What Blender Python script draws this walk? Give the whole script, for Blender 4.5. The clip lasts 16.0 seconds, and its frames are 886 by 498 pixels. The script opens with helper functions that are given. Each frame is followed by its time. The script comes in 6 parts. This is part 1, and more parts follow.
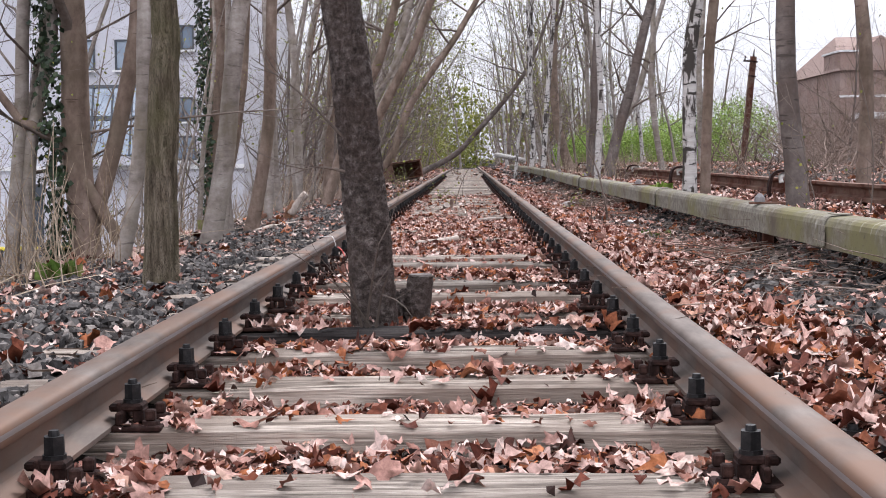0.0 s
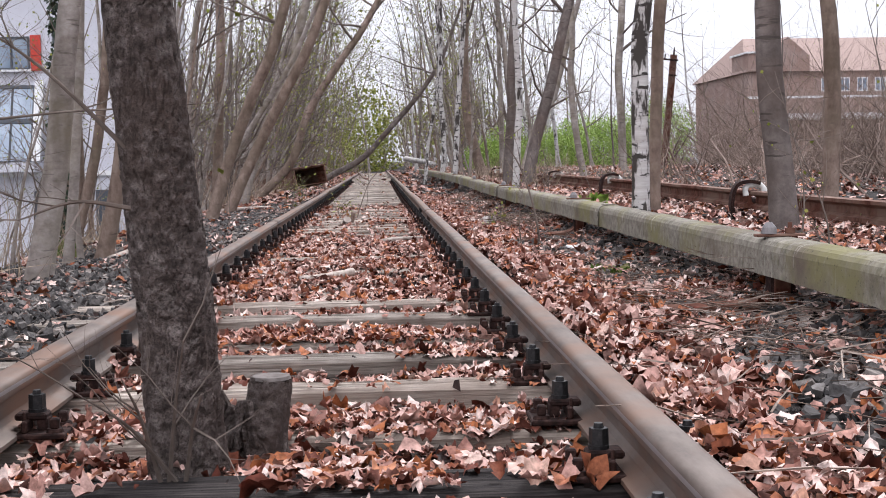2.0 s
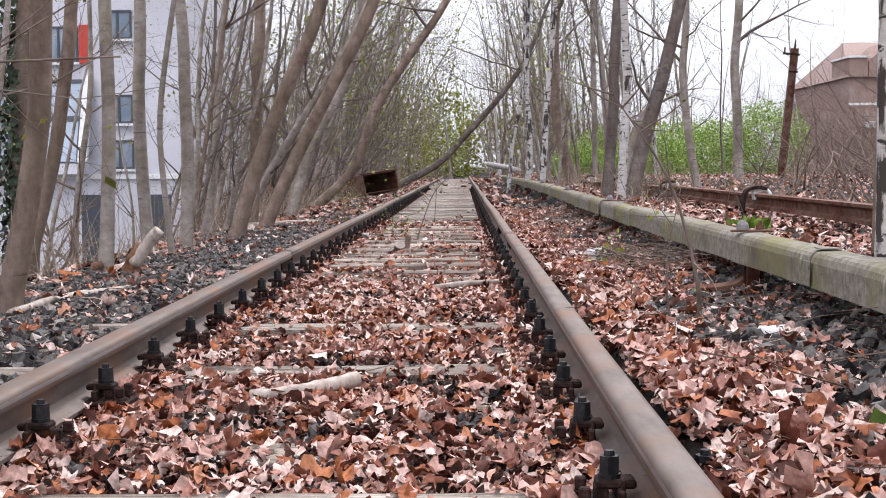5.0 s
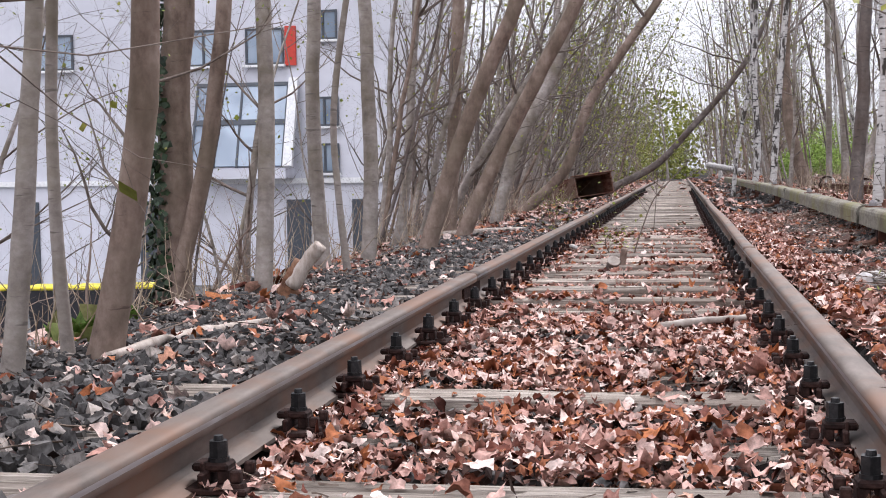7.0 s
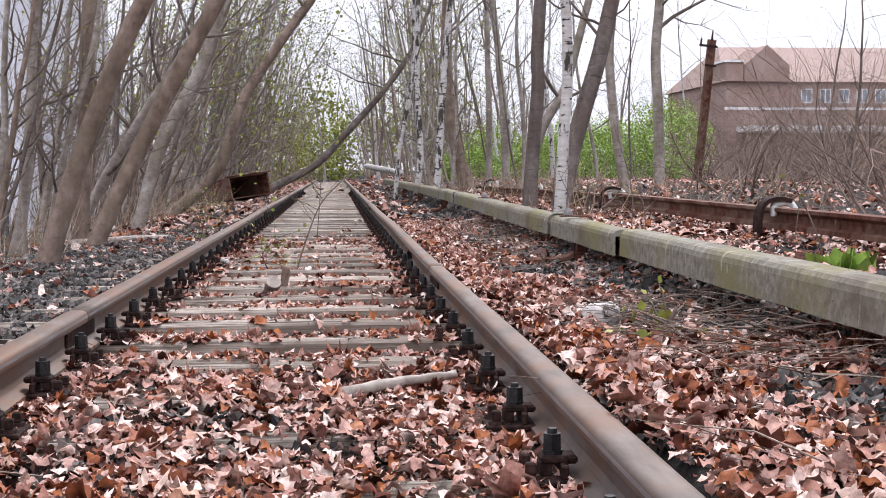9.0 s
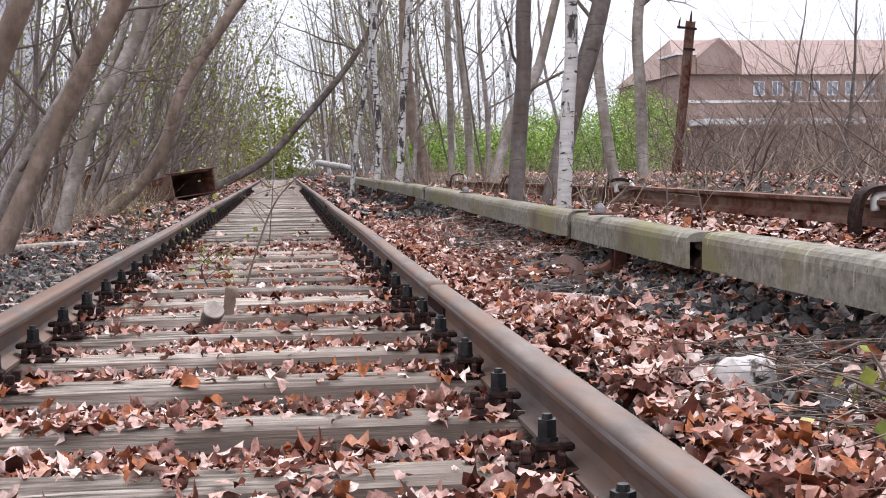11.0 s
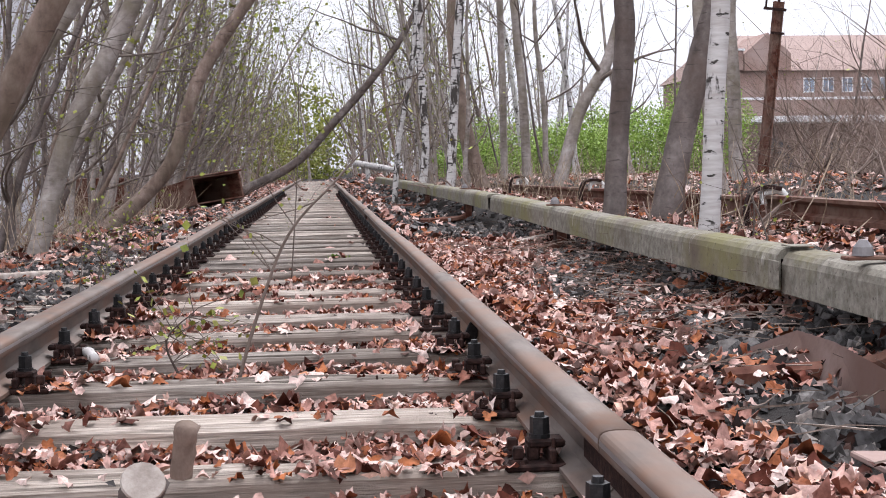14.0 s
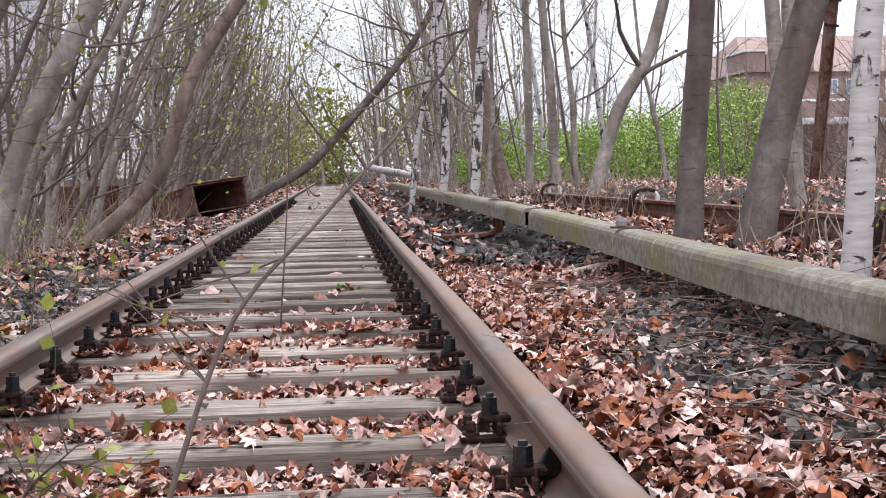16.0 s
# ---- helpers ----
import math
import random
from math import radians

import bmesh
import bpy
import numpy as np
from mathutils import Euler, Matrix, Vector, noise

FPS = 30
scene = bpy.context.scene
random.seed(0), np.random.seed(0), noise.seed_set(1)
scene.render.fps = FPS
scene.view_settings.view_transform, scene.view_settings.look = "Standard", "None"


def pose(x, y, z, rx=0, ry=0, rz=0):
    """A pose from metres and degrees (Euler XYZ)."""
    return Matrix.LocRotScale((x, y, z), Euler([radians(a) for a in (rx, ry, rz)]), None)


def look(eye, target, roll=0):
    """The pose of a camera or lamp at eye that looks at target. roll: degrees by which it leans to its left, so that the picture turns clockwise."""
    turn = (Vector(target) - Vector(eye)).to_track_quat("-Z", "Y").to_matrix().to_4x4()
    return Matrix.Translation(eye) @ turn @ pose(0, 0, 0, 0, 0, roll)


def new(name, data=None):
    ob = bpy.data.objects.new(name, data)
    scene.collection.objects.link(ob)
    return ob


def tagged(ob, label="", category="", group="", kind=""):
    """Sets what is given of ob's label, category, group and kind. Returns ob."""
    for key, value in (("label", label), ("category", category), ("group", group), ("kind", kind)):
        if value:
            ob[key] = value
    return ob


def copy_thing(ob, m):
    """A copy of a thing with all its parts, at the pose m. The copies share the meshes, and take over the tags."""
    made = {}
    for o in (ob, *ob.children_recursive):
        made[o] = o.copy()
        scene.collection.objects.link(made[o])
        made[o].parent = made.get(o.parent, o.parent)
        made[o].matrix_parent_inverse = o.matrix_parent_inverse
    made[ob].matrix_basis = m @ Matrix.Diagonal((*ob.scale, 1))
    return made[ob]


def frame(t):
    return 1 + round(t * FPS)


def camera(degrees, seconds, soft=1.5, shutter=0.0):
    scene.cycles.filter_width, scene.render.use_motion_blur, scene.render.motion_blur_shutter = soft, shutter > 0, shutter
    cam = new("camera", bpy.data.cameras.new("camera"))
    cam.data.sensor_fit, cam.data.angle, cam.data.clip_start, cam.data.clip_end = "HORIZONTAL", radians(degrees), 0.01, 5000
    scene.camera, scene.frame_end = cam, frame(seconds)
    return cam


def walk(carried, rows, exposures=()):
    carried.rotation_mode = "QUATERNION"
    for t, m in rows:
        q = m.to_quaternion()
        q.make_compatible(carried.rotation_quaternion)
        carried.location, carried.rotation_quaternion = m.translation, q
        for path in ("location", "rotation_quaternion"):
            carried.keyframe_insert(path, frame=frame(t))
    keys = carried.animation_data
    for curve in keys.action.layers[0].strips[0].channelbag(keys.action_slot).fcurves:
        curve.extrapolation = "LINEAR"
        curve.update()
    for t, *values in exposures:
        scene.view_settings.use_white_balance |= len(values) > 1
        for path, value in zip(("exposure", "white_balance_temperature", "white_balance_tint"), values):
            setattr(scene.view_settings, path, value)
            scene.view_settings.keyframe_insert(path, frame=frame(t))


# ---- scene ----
cam = camera(37.0, 16.0, soft=1.0)
PATH = [
    (0, (0.151, 3.379, 0.766), (0.112, 5.374, 0.631), -0.7),
    (0.5, (0.183, 4.052, 0.834), (0.101, 6.046, 0.699), -1.0),
    (1, (0.188, 4.653, 0.802), (0.216, 6.648, 0.67), -0.9),
    (1.5, (0.194, 5.201, 0.819), (0.266, 7.195, 0.684), -0.8),
    (2, (0.234, 5.774, 0.824), (0.33, 7.767, 0.691), -1.0),
    (2.5, (0.286, 6.297, 0.835), (0.398, 8.289, 0.702), -1.1),
    (3, (0.359, 6.825, 0.834), (0.472, 8.818, 0.701), -1.2),
    (3.2, (0.394, 7.041, 0.816), (0.506, 9.034, 0.684), -1.1),
    (5.3, (0.424, 10.397, 0.828), (0.354, 12.392, 0.706), -0.5),
    (5.5, (0.416, 10.613, 0.824), (0.319, 12.606, 0.703), -0.6),
    (6, (0.379, 11.148, 0.817), (0.189, 13.136, 0.697), -0.6),
    (6.5, (0.362, 11.563, 0.827), (0.01, 13.528, 0.709), -0.8),
    (7, (0.337, 11.98, 0.813), (-0.014, 13.945, 0.697), -0.8),
    (7.5, (0.288, 12.421, 0.815), (0.068, 14.405, 0.699), -0.6),
    (8, (0.271, 12.896, 0.774), (0.194, 14.891, 0.658), -0.3),
    (8.5, (0.252, 13.354, 0.784), (0.331, 15.349, 0.667), -0.1),
    (9, (0.227, 13.852, 0.817), (0.39, 15.842, 0.697), -0.1),
    (9.2, (0.216, 14.043, 0.813), (0.396, 16.031, 0.693), -0.1),
    (11.3, (0.137, 16.423, 0.751), (0.377, 18.405, 0.626), -0.7),
    (11.5, (0.119, 16.625, 0.758), (0.325, 18.611, 0.633), -0.7),
    (12, (0.125, 17.171, 0.752), (0.301, 19.16, 0.628), -0.7),
    (12.5, (0.161, 17.715, 0.777), (0.337, 19.704, 0.652), -0.8),
    (13, (0.165, 18.231, 0.794), (0.337, 20.219, 0.67), -0.9),
    (13.5, (0.194, 18.737, 0.762), (0.372, 20.725, 0.64), -0.9),
    (14, (0.236, 19.283, 0.783), (0.419, 21.271, 0.659), -0.9),
    (14.5, (0.271, 19.805, 0.814), (0.452, 21.793, 0.689), -0.9),
    (15, (0.26, 20.328, 0.835), (0.436, 22.316, 0.713), -0.9),
    (15.5, (0.275, 20.806, 0.848), (0.442, 22.795, 0.726), -0.9),
    (16, (0.322, 21.36, 0.832), (0.482, 23.35, 0.713), -1.0),
]
EXPOSURES = [(0, 0.64, 6150, 16), (4, 0.73, 6150, 16), (9, 0.76, 6100, 16), (16, 0.78, 6100, 16)]
walk(cam, [(t, look(eye, target, roll)) for t, eye, target, roll in PATH], EXPOSURES)

# ---- sky and sun: a bright overcast spring day ----
SKY, SUN = 0.2, 2.3
world = bpy.data.worlds.new("overcast")
scene.world = world
world.use_nodes = True
wn, wl = world.node_tree.nodes, world.node_tree.links
sky = wn.new("ShaderNodeTexSky")
sky.sky_type, sky.sun_disc = "NISHITA", False
sky.sun_elevation, sky.sun_rotation = radians(52), radians(200)
sky.air_density, sky.dust_density = 1.0, 4.0
grey = wn.new("ShaderNodeHueSaturation")
grey.inputs["Saturation"].default_value = 0.18
wl.new(sky.outputs[0], grey.inputs["Color"])
cloud = wn.new("ShaderNodeMix")
cloud.data_type = "RGBA"
cloud.inputs["Factor"].default_value = 0.7
cloud.inputs["B"].default_value = (3.7, 3.75, 3.85, 1)
wl.new(grey.outputs[0], cloud.inputs["A"])
wl.new(cloud.outputs["Result"], wn["Background"].inputs[0])
wn["Background"].inputs[1].default_value = SKY
sun = new("sun", bpy.data.lights.new("sun", "SUN"))
sun.data.energy, sun.data.angle, sun.data.color = SUN, radians(20), (1.0, 0.97, 0.92)
sun.matrix_world = pose(0, 0, 30, 38, 0, 160)


# ---- materials ----
def nodes_of(name, rough=0.85, metal=0.0):
    m = bpy.data.materials.new(name)
    m.use_nodes = True
    b = m.node_tree.nodes["Principled BSDF"]
    b.inputs["Roughness"].default_value, b.inputs["Metallic"].default_value = rough, metal
    b.inputs["Specular IOR Level"].default_value = 0.3 if rough < 0.7 else 0.12
    return m, m.node_tree.nodes, m.node_tree.links, b


def coords(n, l, stretch=(1, 1, 1), kind="Object"):
    tc, mp = n.new("ShaderNodeTexCoord"), n.new("ShaderNodeMapping")
    mp.inputs["Scale"].default_value = stretch
    l.new(tc.outputs[kind], mp.inputs["Vector"])
    return mp.outputs["Vector"]


def noise_of(n, l, vec, scale, detail=5.0, rough=0.6):
    t = n.new("ShaderNodeTexNoise")
    t.inputs["Scale"].default_value, t.inputs["Detail"].default_value, t.inputs["Roughness"].default_value = scale, detail, rough
    l.new(vec, t.inputs["Vector"])
    return t.outputs["Fac"]


def ramp_of(n, l, fac, stops):
    r = n.new("ShaderNodeValToRGB")
    e = r.color_ramp.elements
    while len(e) < len(stops):
        e.new(0.5)
    for k, (p, c) in enumerate(stops):
        e[k].position, e[k].color = p, (*c, 1)
    l.new(fac, r.inputs["Fac"])
    return r.outputs["Color"]


def mix_of(n, l, fac, a, b, how="MIX"):
    m = n.new("ShaderNodeMix")
    m.data_type, m.blend_type = "RGBA", how
    for sock, v in ((m.inputs["Factor"], fac), (m.inputs["A"], a), (m.inputs["B"], b)):
        if isinstance(v, (int, float)):
            sock.default_value = v
        elif isinstance(v, tuple):
            sock.default_value = (*v, 1)
        else:
            l.new(v, sock)
    return m.outputs["Result"]


def bump_of(n, l, b, height, strength, dist):
    k = n.new("ShaderNodeBump")
    k.inputs["Strength"].default_value, k.inputs["Distance"].default_value = strength, dist
    l.new(height, k.inputs["Height"])
    l.new(k.outputs["Normal"], b.inputs["Normal"])


def rough_mat(name, dark, mid, light, scale, stretch=(1, 1, 1), rough=0.85, metal=0.0, bump=0.4, dist=0.01, stain=None, stain_scale=2.0, vary=0.0, kind="Object"):
    """A worn surface: grain in three tones, a second large-scale stain, relief and a tone that varies from piece to piece."""
    m, n, l, b = nodes_of(name, rough, metal)
    v = coords(n, l, stretch, kind)
    grain = noise_of(n, l, v, scale, 8.0, 0.65)
    col = ramp_of(n, l, grain, [(0.3, dark), (0.5, mid), (0.72, light)])
    if stain:
        patch = ramp_of(n, l, noise_of(n, l, coords(n, l, (1, 1, 1), kind), stain_scale, 4.0), [(0.42, (0, 0, 0)), (0.62, (1, 1, 1))])
        col = mix_of(n, l, patch, col, stain)
    if vary:
        info = n.new("ShaderNodeObjectInfo")
        tone = ramp_of(n, l, info.outputs["Random"], [(0.0, (1 - vary,) * 3), (1.0, (1 + vary * 0.4, 1 + vary * 0.35, 1 + vary * 0.3))])
        col = mix_of(n, l, 1.0, col, tone, "MULTIPLY")
    l.new(col, b.inputs["Base Color"])
    bump_of(n, l, b, grain, bump, dist)
    return m


def island_mat(name, stops, rough=0.8, scale=60.0, bump=0.3):
    """Tone by piece of loose stuff, with a fine mottling on each."""
    m, n, l, b = nodes_of(name, rough)
    g = n.new("ShaderNodeNewGeometry")
    col = ramp_of(n, l, g.outputs["Random Per Island"], stops)
    grain = noise_of(n, l, coords(n, l), scale, 4.0)
    shade = ramp_of(n, l, grain, [(0.3, (0.42, 0.39, 0.37)), (0.68, (1.2, 1.17, 1.15))])
    l.new(mix_of(n, l, 1.0, col, shade, "MULTIPLY"), b.inputs["Base Color"])
    bump_of(n, l, b, grain, bump, 0.004)
    return m


def bark_mat(name, dark, mid, light, scale, stretch, bump, dist, moss=None, crack=0.0, scars=0.0):
    m, n, l, b = nodes_of(name, 0.9)
    v = coords(n, l, stretch)
    grain = noise_of(n, l, v, scale, 9.0, 0.7)
    col = ramp_of(n, l, grain, [(0.3, dark), (0.5, mid), (0.7, light)])
    height = grain
    if crack:
        vo = n.new("ShaderNodeTexVoronoi")
        vo.feature = "DISTANCE_TO_EDGE"
        vo.inputs["Scale"].default_value = crack
        wob = n.new("ShaderNodeVectorMath")
        wob.operation = "ADD"
        soft = n.new("ShaderNodeTexNoise")
        soft.inputs["Scale"].default_value = crack * 0.8
        l.new(v, soft.inputs["Vector"])
        l.new(v, wob.inputs[0])
        l.new(soft.outputs["Color"], wob.inputs[1])
        l.new(wob.outputs[0], vo.inputs["Vector"])
        edge = ramp_of(n, l, vo.outputs["Distance"], [(0.0, (0.12, 0.12, 0.12)), (0.09, (1, 1, 1))])
        col = mix_of(n, l, edge, dark, col)
        height = mix_of(n, l, 0.45, edge, grain)
    if moss:
        patch = ramp_of(n, l, noise_of(n, l, coords(n, l), 2.2, 5.0), [(0.45, (0, 0, 0)), (0.7, (1, 1, 1))])
        col = mix_of(n, l, patch, col, moss)
    if scars:
        ring = ramp_of(n, l, noise_of(n, l, coords(n, l, (3, 3, 22)), 1.3, 4.0, 0.55), [(scars, (0, 0, 0)), (scars + 0.05, (1, 1, 1))])
        col = mix_of(n, l, ring, col, dark)
        side = ramp_of(n, l, noise_of(n, l, coords(n, l, (5, 5, 0.7)), 1.2, 3.0, 0.5), [(0.35, (0.7, 0.68, 0.66)), (0.65, (1.12, 1.12, 1.12))])
        col = mix_of(n, l, 1.0, col, side, "MULTIPLY")
    l.new(col, b.inputs["Base Color"])
    bump_of(n, l, b, height, bump, dist)
    return m


def birch_mat(name="birch_bark", scar_from=0.6, rough_from=0.57):
    """White peeling bark with dark scars across the stem and black rough patches."""
    m, n, l, b = nodes_of(name, 0.75)
    band = noise_of(n, l, coords(n, l, (4, 4, 30)), 1.6, 5.0, 0.6)
    paper = ramp_of(n, l, band, [(0.3, (0.42, 0.38, 0.36)), (0.45, (0.48, 0.455, 0.435)), (0.7, (0.6, 0.58, 0.565))])
    scar = ramp_of(n, l, noise_of(n, l, coords(n, l, (5, 5, 16)), 1.7, 3.0, 0.55), [(scar_from, (0, 0, 0)), (scar_from + 0.045, (1, 1, 1))])
    rough = ramp_of(n, l, noise_of(n, l, coords(n, l, (9, 9, 2.6)), 1.4, 5.0, 0.6), [(rough_from, (0, 0, 0)), (rough_from + 0.06, (1, 1, 1))])
    col = mix_of(n, l, scar, paper, (0.05, 0.045, 0.04))
    col = mix_of(n, l, rough, col, (0.06, 0.052, 0.046))
    l.new(col, b.inputs["Base Color"])
    bump_of(n, l, b, band, 0.3, 0.004)
    return m


def cover_mat():
    """Weathered board: grey-beige, green and brown stains, short pale run-off streaks and black pitting."""
    m, n, l, b = nodes_of("mossy_grey_guard_board", 0.85)
    v = coords(n, l)
    grain = noise_of(n, l, v, 22.0, 8.0, 0.7)
    col = ramp_of(n, l, grain, [(0.3, (0.11, 0.1, 0.08)), (0.5, (0.225, 0.208, 0.172)), (0.72, (0.35, 0.328, 0.28))])
    moss = ramp_of(n, l, noise_of(n, l, v, 1.7, 6.0, 0.65), [(0.46, (0, 0, 0)), (0.64, (1, 1, 1))])
    col = mix_of(n, l, moss, col, (0.2, 0.185, 0.095))
    brown = ramp_of(n, l, noise_of(n, l, coords(n, l, (1, 0.6, 1)), 2.6, 6.0, 0.65), [(0.52, (0, 0, 0)), (0.7, (1, 1, 1))])
    col = mix_of(n, l, brown, col, (0.14, 0.115, 0.09))
    run = ramp_of(n, l, noise_of(n, l, coords(n, l, (1, 26, 3)), 1.0, 4.0, 0.6), [(0.6, (0, 0, 0)), (0.74, (0.75, 0.75, 0.75))])
    gate = ramp_of(n, l, noise_of(n, l, coords(n, l, (1, 2, 9)), 1.5, 3.0, 0.5), [(0.45, (0, 0, 0)), (0.6, (1, 1, 1))])
    col = mix_of(n, l, mix_of(n, l, 1.0, run, gate, "MULTIPLY"), col, (0.58, 0.56, 0.51))
    pit = ramp_of(n, l, noise_of(n, l, v, 55.0, 3.0, 0.6), [(0.62, (0, 0, 0)), (0.7, (0.7, 0.7, 0.7))])
    col = mix_of(n, l, pit, col, (0.07, 0.06, 0.05))
    l.new(col, b.inputs["Base Color"])
    bump_of(n, l, b, grain, 0.35, 0.005)
    return m


def plain(name, col, rough=0.6, metal=0.0, bump=0.1, scale=12.0):
    d = tuple(c * 0.8 for c in col)
    u = tuple(min(1, c * 1.12) for c in col)
    return rough_mat(name, d, col, u, scale, rough=rough, metal=metal, bump=bump, dist=0.004)


SOIL = rough_mat("leaf_mould_soil", (0.005, 0.004, 0.0035), (0.016, 0.012, 0.01), (0.045, 0.034, 0.029), 9.0, bump=0.9, dist=0.03, stain=(0.025, 0.022, 0.021), stain_scale=0.8)
RUST_RAIL = rough_mat("rail_rusty_steel", (0.08, 0.063, 0.053), (0.14, 0.113, 0.097), (0.2, 0.168, 0.147), 14.0, (1, 0.25, 1), 0.62, 0.25, 0.2, 0.003, stain=(0.17, 0.1, 0.068), stain_scale=2.2)
RUST_TOP = rough_mat("rail_head_worn_steel", (0.165, 0.157, 0.16), (0.235, 0.224, 0.226), (0.32, 0.307, 0.31), 16.0, (1, 0.2, 1), 0.4, 0.3, 0.12, 0.002, stain=(0.2, 0.178, 0.17), stain_scale=3.0)
RUST_DARK = rough_mat("dark_rusted_iron", (0.008, 0.005, 0.0045), (0.027, 0.014, 0.012), (0.07, 0.038, 0.031), 40.0, rough=0.8, metal=0.0, bump=0.5, dist=0.004)
BOLT_BLACK = rough_mat("oily_black_bolt", (0.004, 0.004, 0.0045), (0.011, 0.011, 0.012), (0.035, 0.034, 0.035), 60.0, rough=0.5, metal=0.0, bump=0.3, dist=0.002)
RUST_RED = rough_mat("red_rusted_iron", (0.045, 0.018, 0.012), (0.12, 0.045, 0.03), (0.2, 0.09, 0.062), 12.0, rough=0.8, metal=0.2, bump=0.4, dist=0.004, stain=(0.2, 0.13, 0.1), stain_scale=3.0)
SLEEPER = rough_mat("weathered_grey_oak", (0.022, 0.018, 0.015), (0.37, 0.322, 0.278), (0.74, 0.67, 0.6), 5.0, (0.6, 16, 16), 0.9, 0.0, 0.8, 0.012, stain=(0.24, 0.2, 0.17), stain_scale=2.6, vary=0.4)
SLEEPER_DARK = rough_mat("tarred_dark_oak", (0.008, 0.007, 0.007), (0.03, 0.026, 0.025), (0.1, 0.085, 0.078), 5.0, (0.6, 16, 16), 0.85, 0.0, 0.8, 0.012)
COVER = cover_mat()
LEAVES = island_mat("dead_maple_leaf", [(0.0, (0.05, 0.018, 0.013)), (0.16, (0.16, 0.05, 0.033)), (0.25, (0.42, 0.15, 0.06)), (0.34, (0.27, 0.115, 0.08)), (0.5, (0.48, 0.272, 0.228)), (0.72, (0.63, 0.43, 0.38)), (0.92, (0.8, 0.67, 0.62)), (1.0, (0.47, 0.18, 0.075))], 0.7, 45.0)
# Near-black tones put the shade between the leaves into the crumbs' colour.
CRUMBS_SHADED = island_mat("gap_shade_leaf_crumbs", [(0.0, (0.007, 0.0035, 0.003)), (0.5, (0.028, 0.012, 0.009)), (0.85, (0.09, 0.042, 0.03)), (1.0, (0.26, 0.15, 0.12))], 0.65, 45.0)
STONES = island_mat("basalt_ballast", [(0.0, (0.04, 0.039, 0.04)), (0.45, (0.12, 0.117, 0.116)), (0.85, (0.21, 0.2, 0.193)), (1.0, (0.38, 0.34, 0.31))], 0.85, 40.0)
TWIGS = island_mat("dry_twig_grey", [(0.0, (0.1, 0.075, 0.06)), (0.5, (0.24, 0.19, 0.16)), (1.0, (0.45, 0.38, 0.33))], 0.9, 30.0)
BARK_FLAKY = bark_mat("flaky_cherry_bark", (0.02, 0.015, 0.013), (0.13, 0.104, 0.094), (0.33, 0.285, 0.265), 24.0, (1, 1, 1.3), 1.0, 0.014, (0.095, 0.068, 0.057), 26.0)
BARK_FURROW = bark_mat("furrowed_robinia_bark", (0.03, 0.023, 0.016), (0.2, 0.162, 0.118), (0.4, 0.34, 0.265), 14.0, (1.6, 1.6, 0.22), 1.0, 0.03, (0.14, 0.13, 0.065), 20.0)
BARK_SMOOTH = bark_mat("smooth_grey_brown_bark", (0.18, 0.156, 0.14), (0.33, 0.29, 0.265), (0.47, 0.43, 0.4), 7.0, (1, 1, 1.3), 0.35, 0.006, (0.2, 0.17, 0.12), 0.0, 0.63)
BARK_BROWN = bark_mat("reddish_brown_bark", (0.12, 0.086, 0.07), (0.24, 0.178, 0.146), (0.35, 0.28, 0.235), 9.0, (1, 1, 0.7), 0.5, 0.01, (0.17, 0.135, 0.1), 0.0, 0.66)
BARK_GREY = bark_mat("smooth_dark_grey_bark", (0.09, 0.075, 0.068), (0.165, 0.14, 0.13), (0.25, 0.22, 0.205), 8.0, (1, 1, 1.1), 0.4, 0.006, (0.125, 0.09, 0.075), 0.0, 0.62)
BIRCH = birch_mat()
BIRCH_ROUGH = birch_mat("rough_birch_bark", 0.57, 0.495)
TWIG_TREE = rough_mat("branch_bark", (0.08, 0.062, 0.052), (0.165, 0.134, 0.115), (0.26, 0.217, 0.19), 6.0, rough=0.9, bump=0.2, vary=0.25)
SCRUB = rough_mat("tangled_scrub_bark", (0.12, 0.085, 0.068), (0.24, 0.18, 0.15), (0.36, 0.29, 0.25), 5.0, rough=0.9, bump=0.2, vary=0.3)
IVY = island_mat("ivy_leaf_dark_green", [(0.0, (0.01, 0.022, 0.01)), (0.6, (0.025, 0.05, 0.02)), (1.0, (0.05, 0.085, 0.035))], 0.5, 20.0)
SPRING = island_mat("young_spring_leaf", [(0.0, (0.16, 0.2, 0.03)), (0.5, (0.28, 0.32, 0.05)), (1.0, (0.36, 0.36, 0.09))], 0.6, 20.0)
BUSH_GREEN = island_mat("fresh_bush_leaf", [(0.0, (0.2, 0.33, 0.05)), (0.5, (0.31, 0.47, 0.09)), (1.0, (0.43, 0.57, 0.16))], 0.6, 12.0)
GRASS = island_mat("grass_blade", [(0.0, (0.06, 0.12, 0.02)), (0.5, (0.13, 0.22, 0.045)), (1.0, (0.3, 0.29, 0.13))], 0.7, 12.0)
STRAW = island_mat("dead_straw_stem", [(0.0, (0.28, 0.21, 0.14)), (1.0, (0.55, 0.46, 0.36))], 0.8, 20.0)
PORCELAIN = plain("white_porcelain", (0.72, 0.71, 0.68), 0.25)
WHITE_WALL = rough_mat("white_render_wall", (0.56, 0.56, 0.61), (0.65, 0.65, 0.705), (0.72, 0.72, 0.78), 1.2, rough=0.8, bump=0.05, stain=(0.58, 0.58, 0.63), stain_scale=0.35)
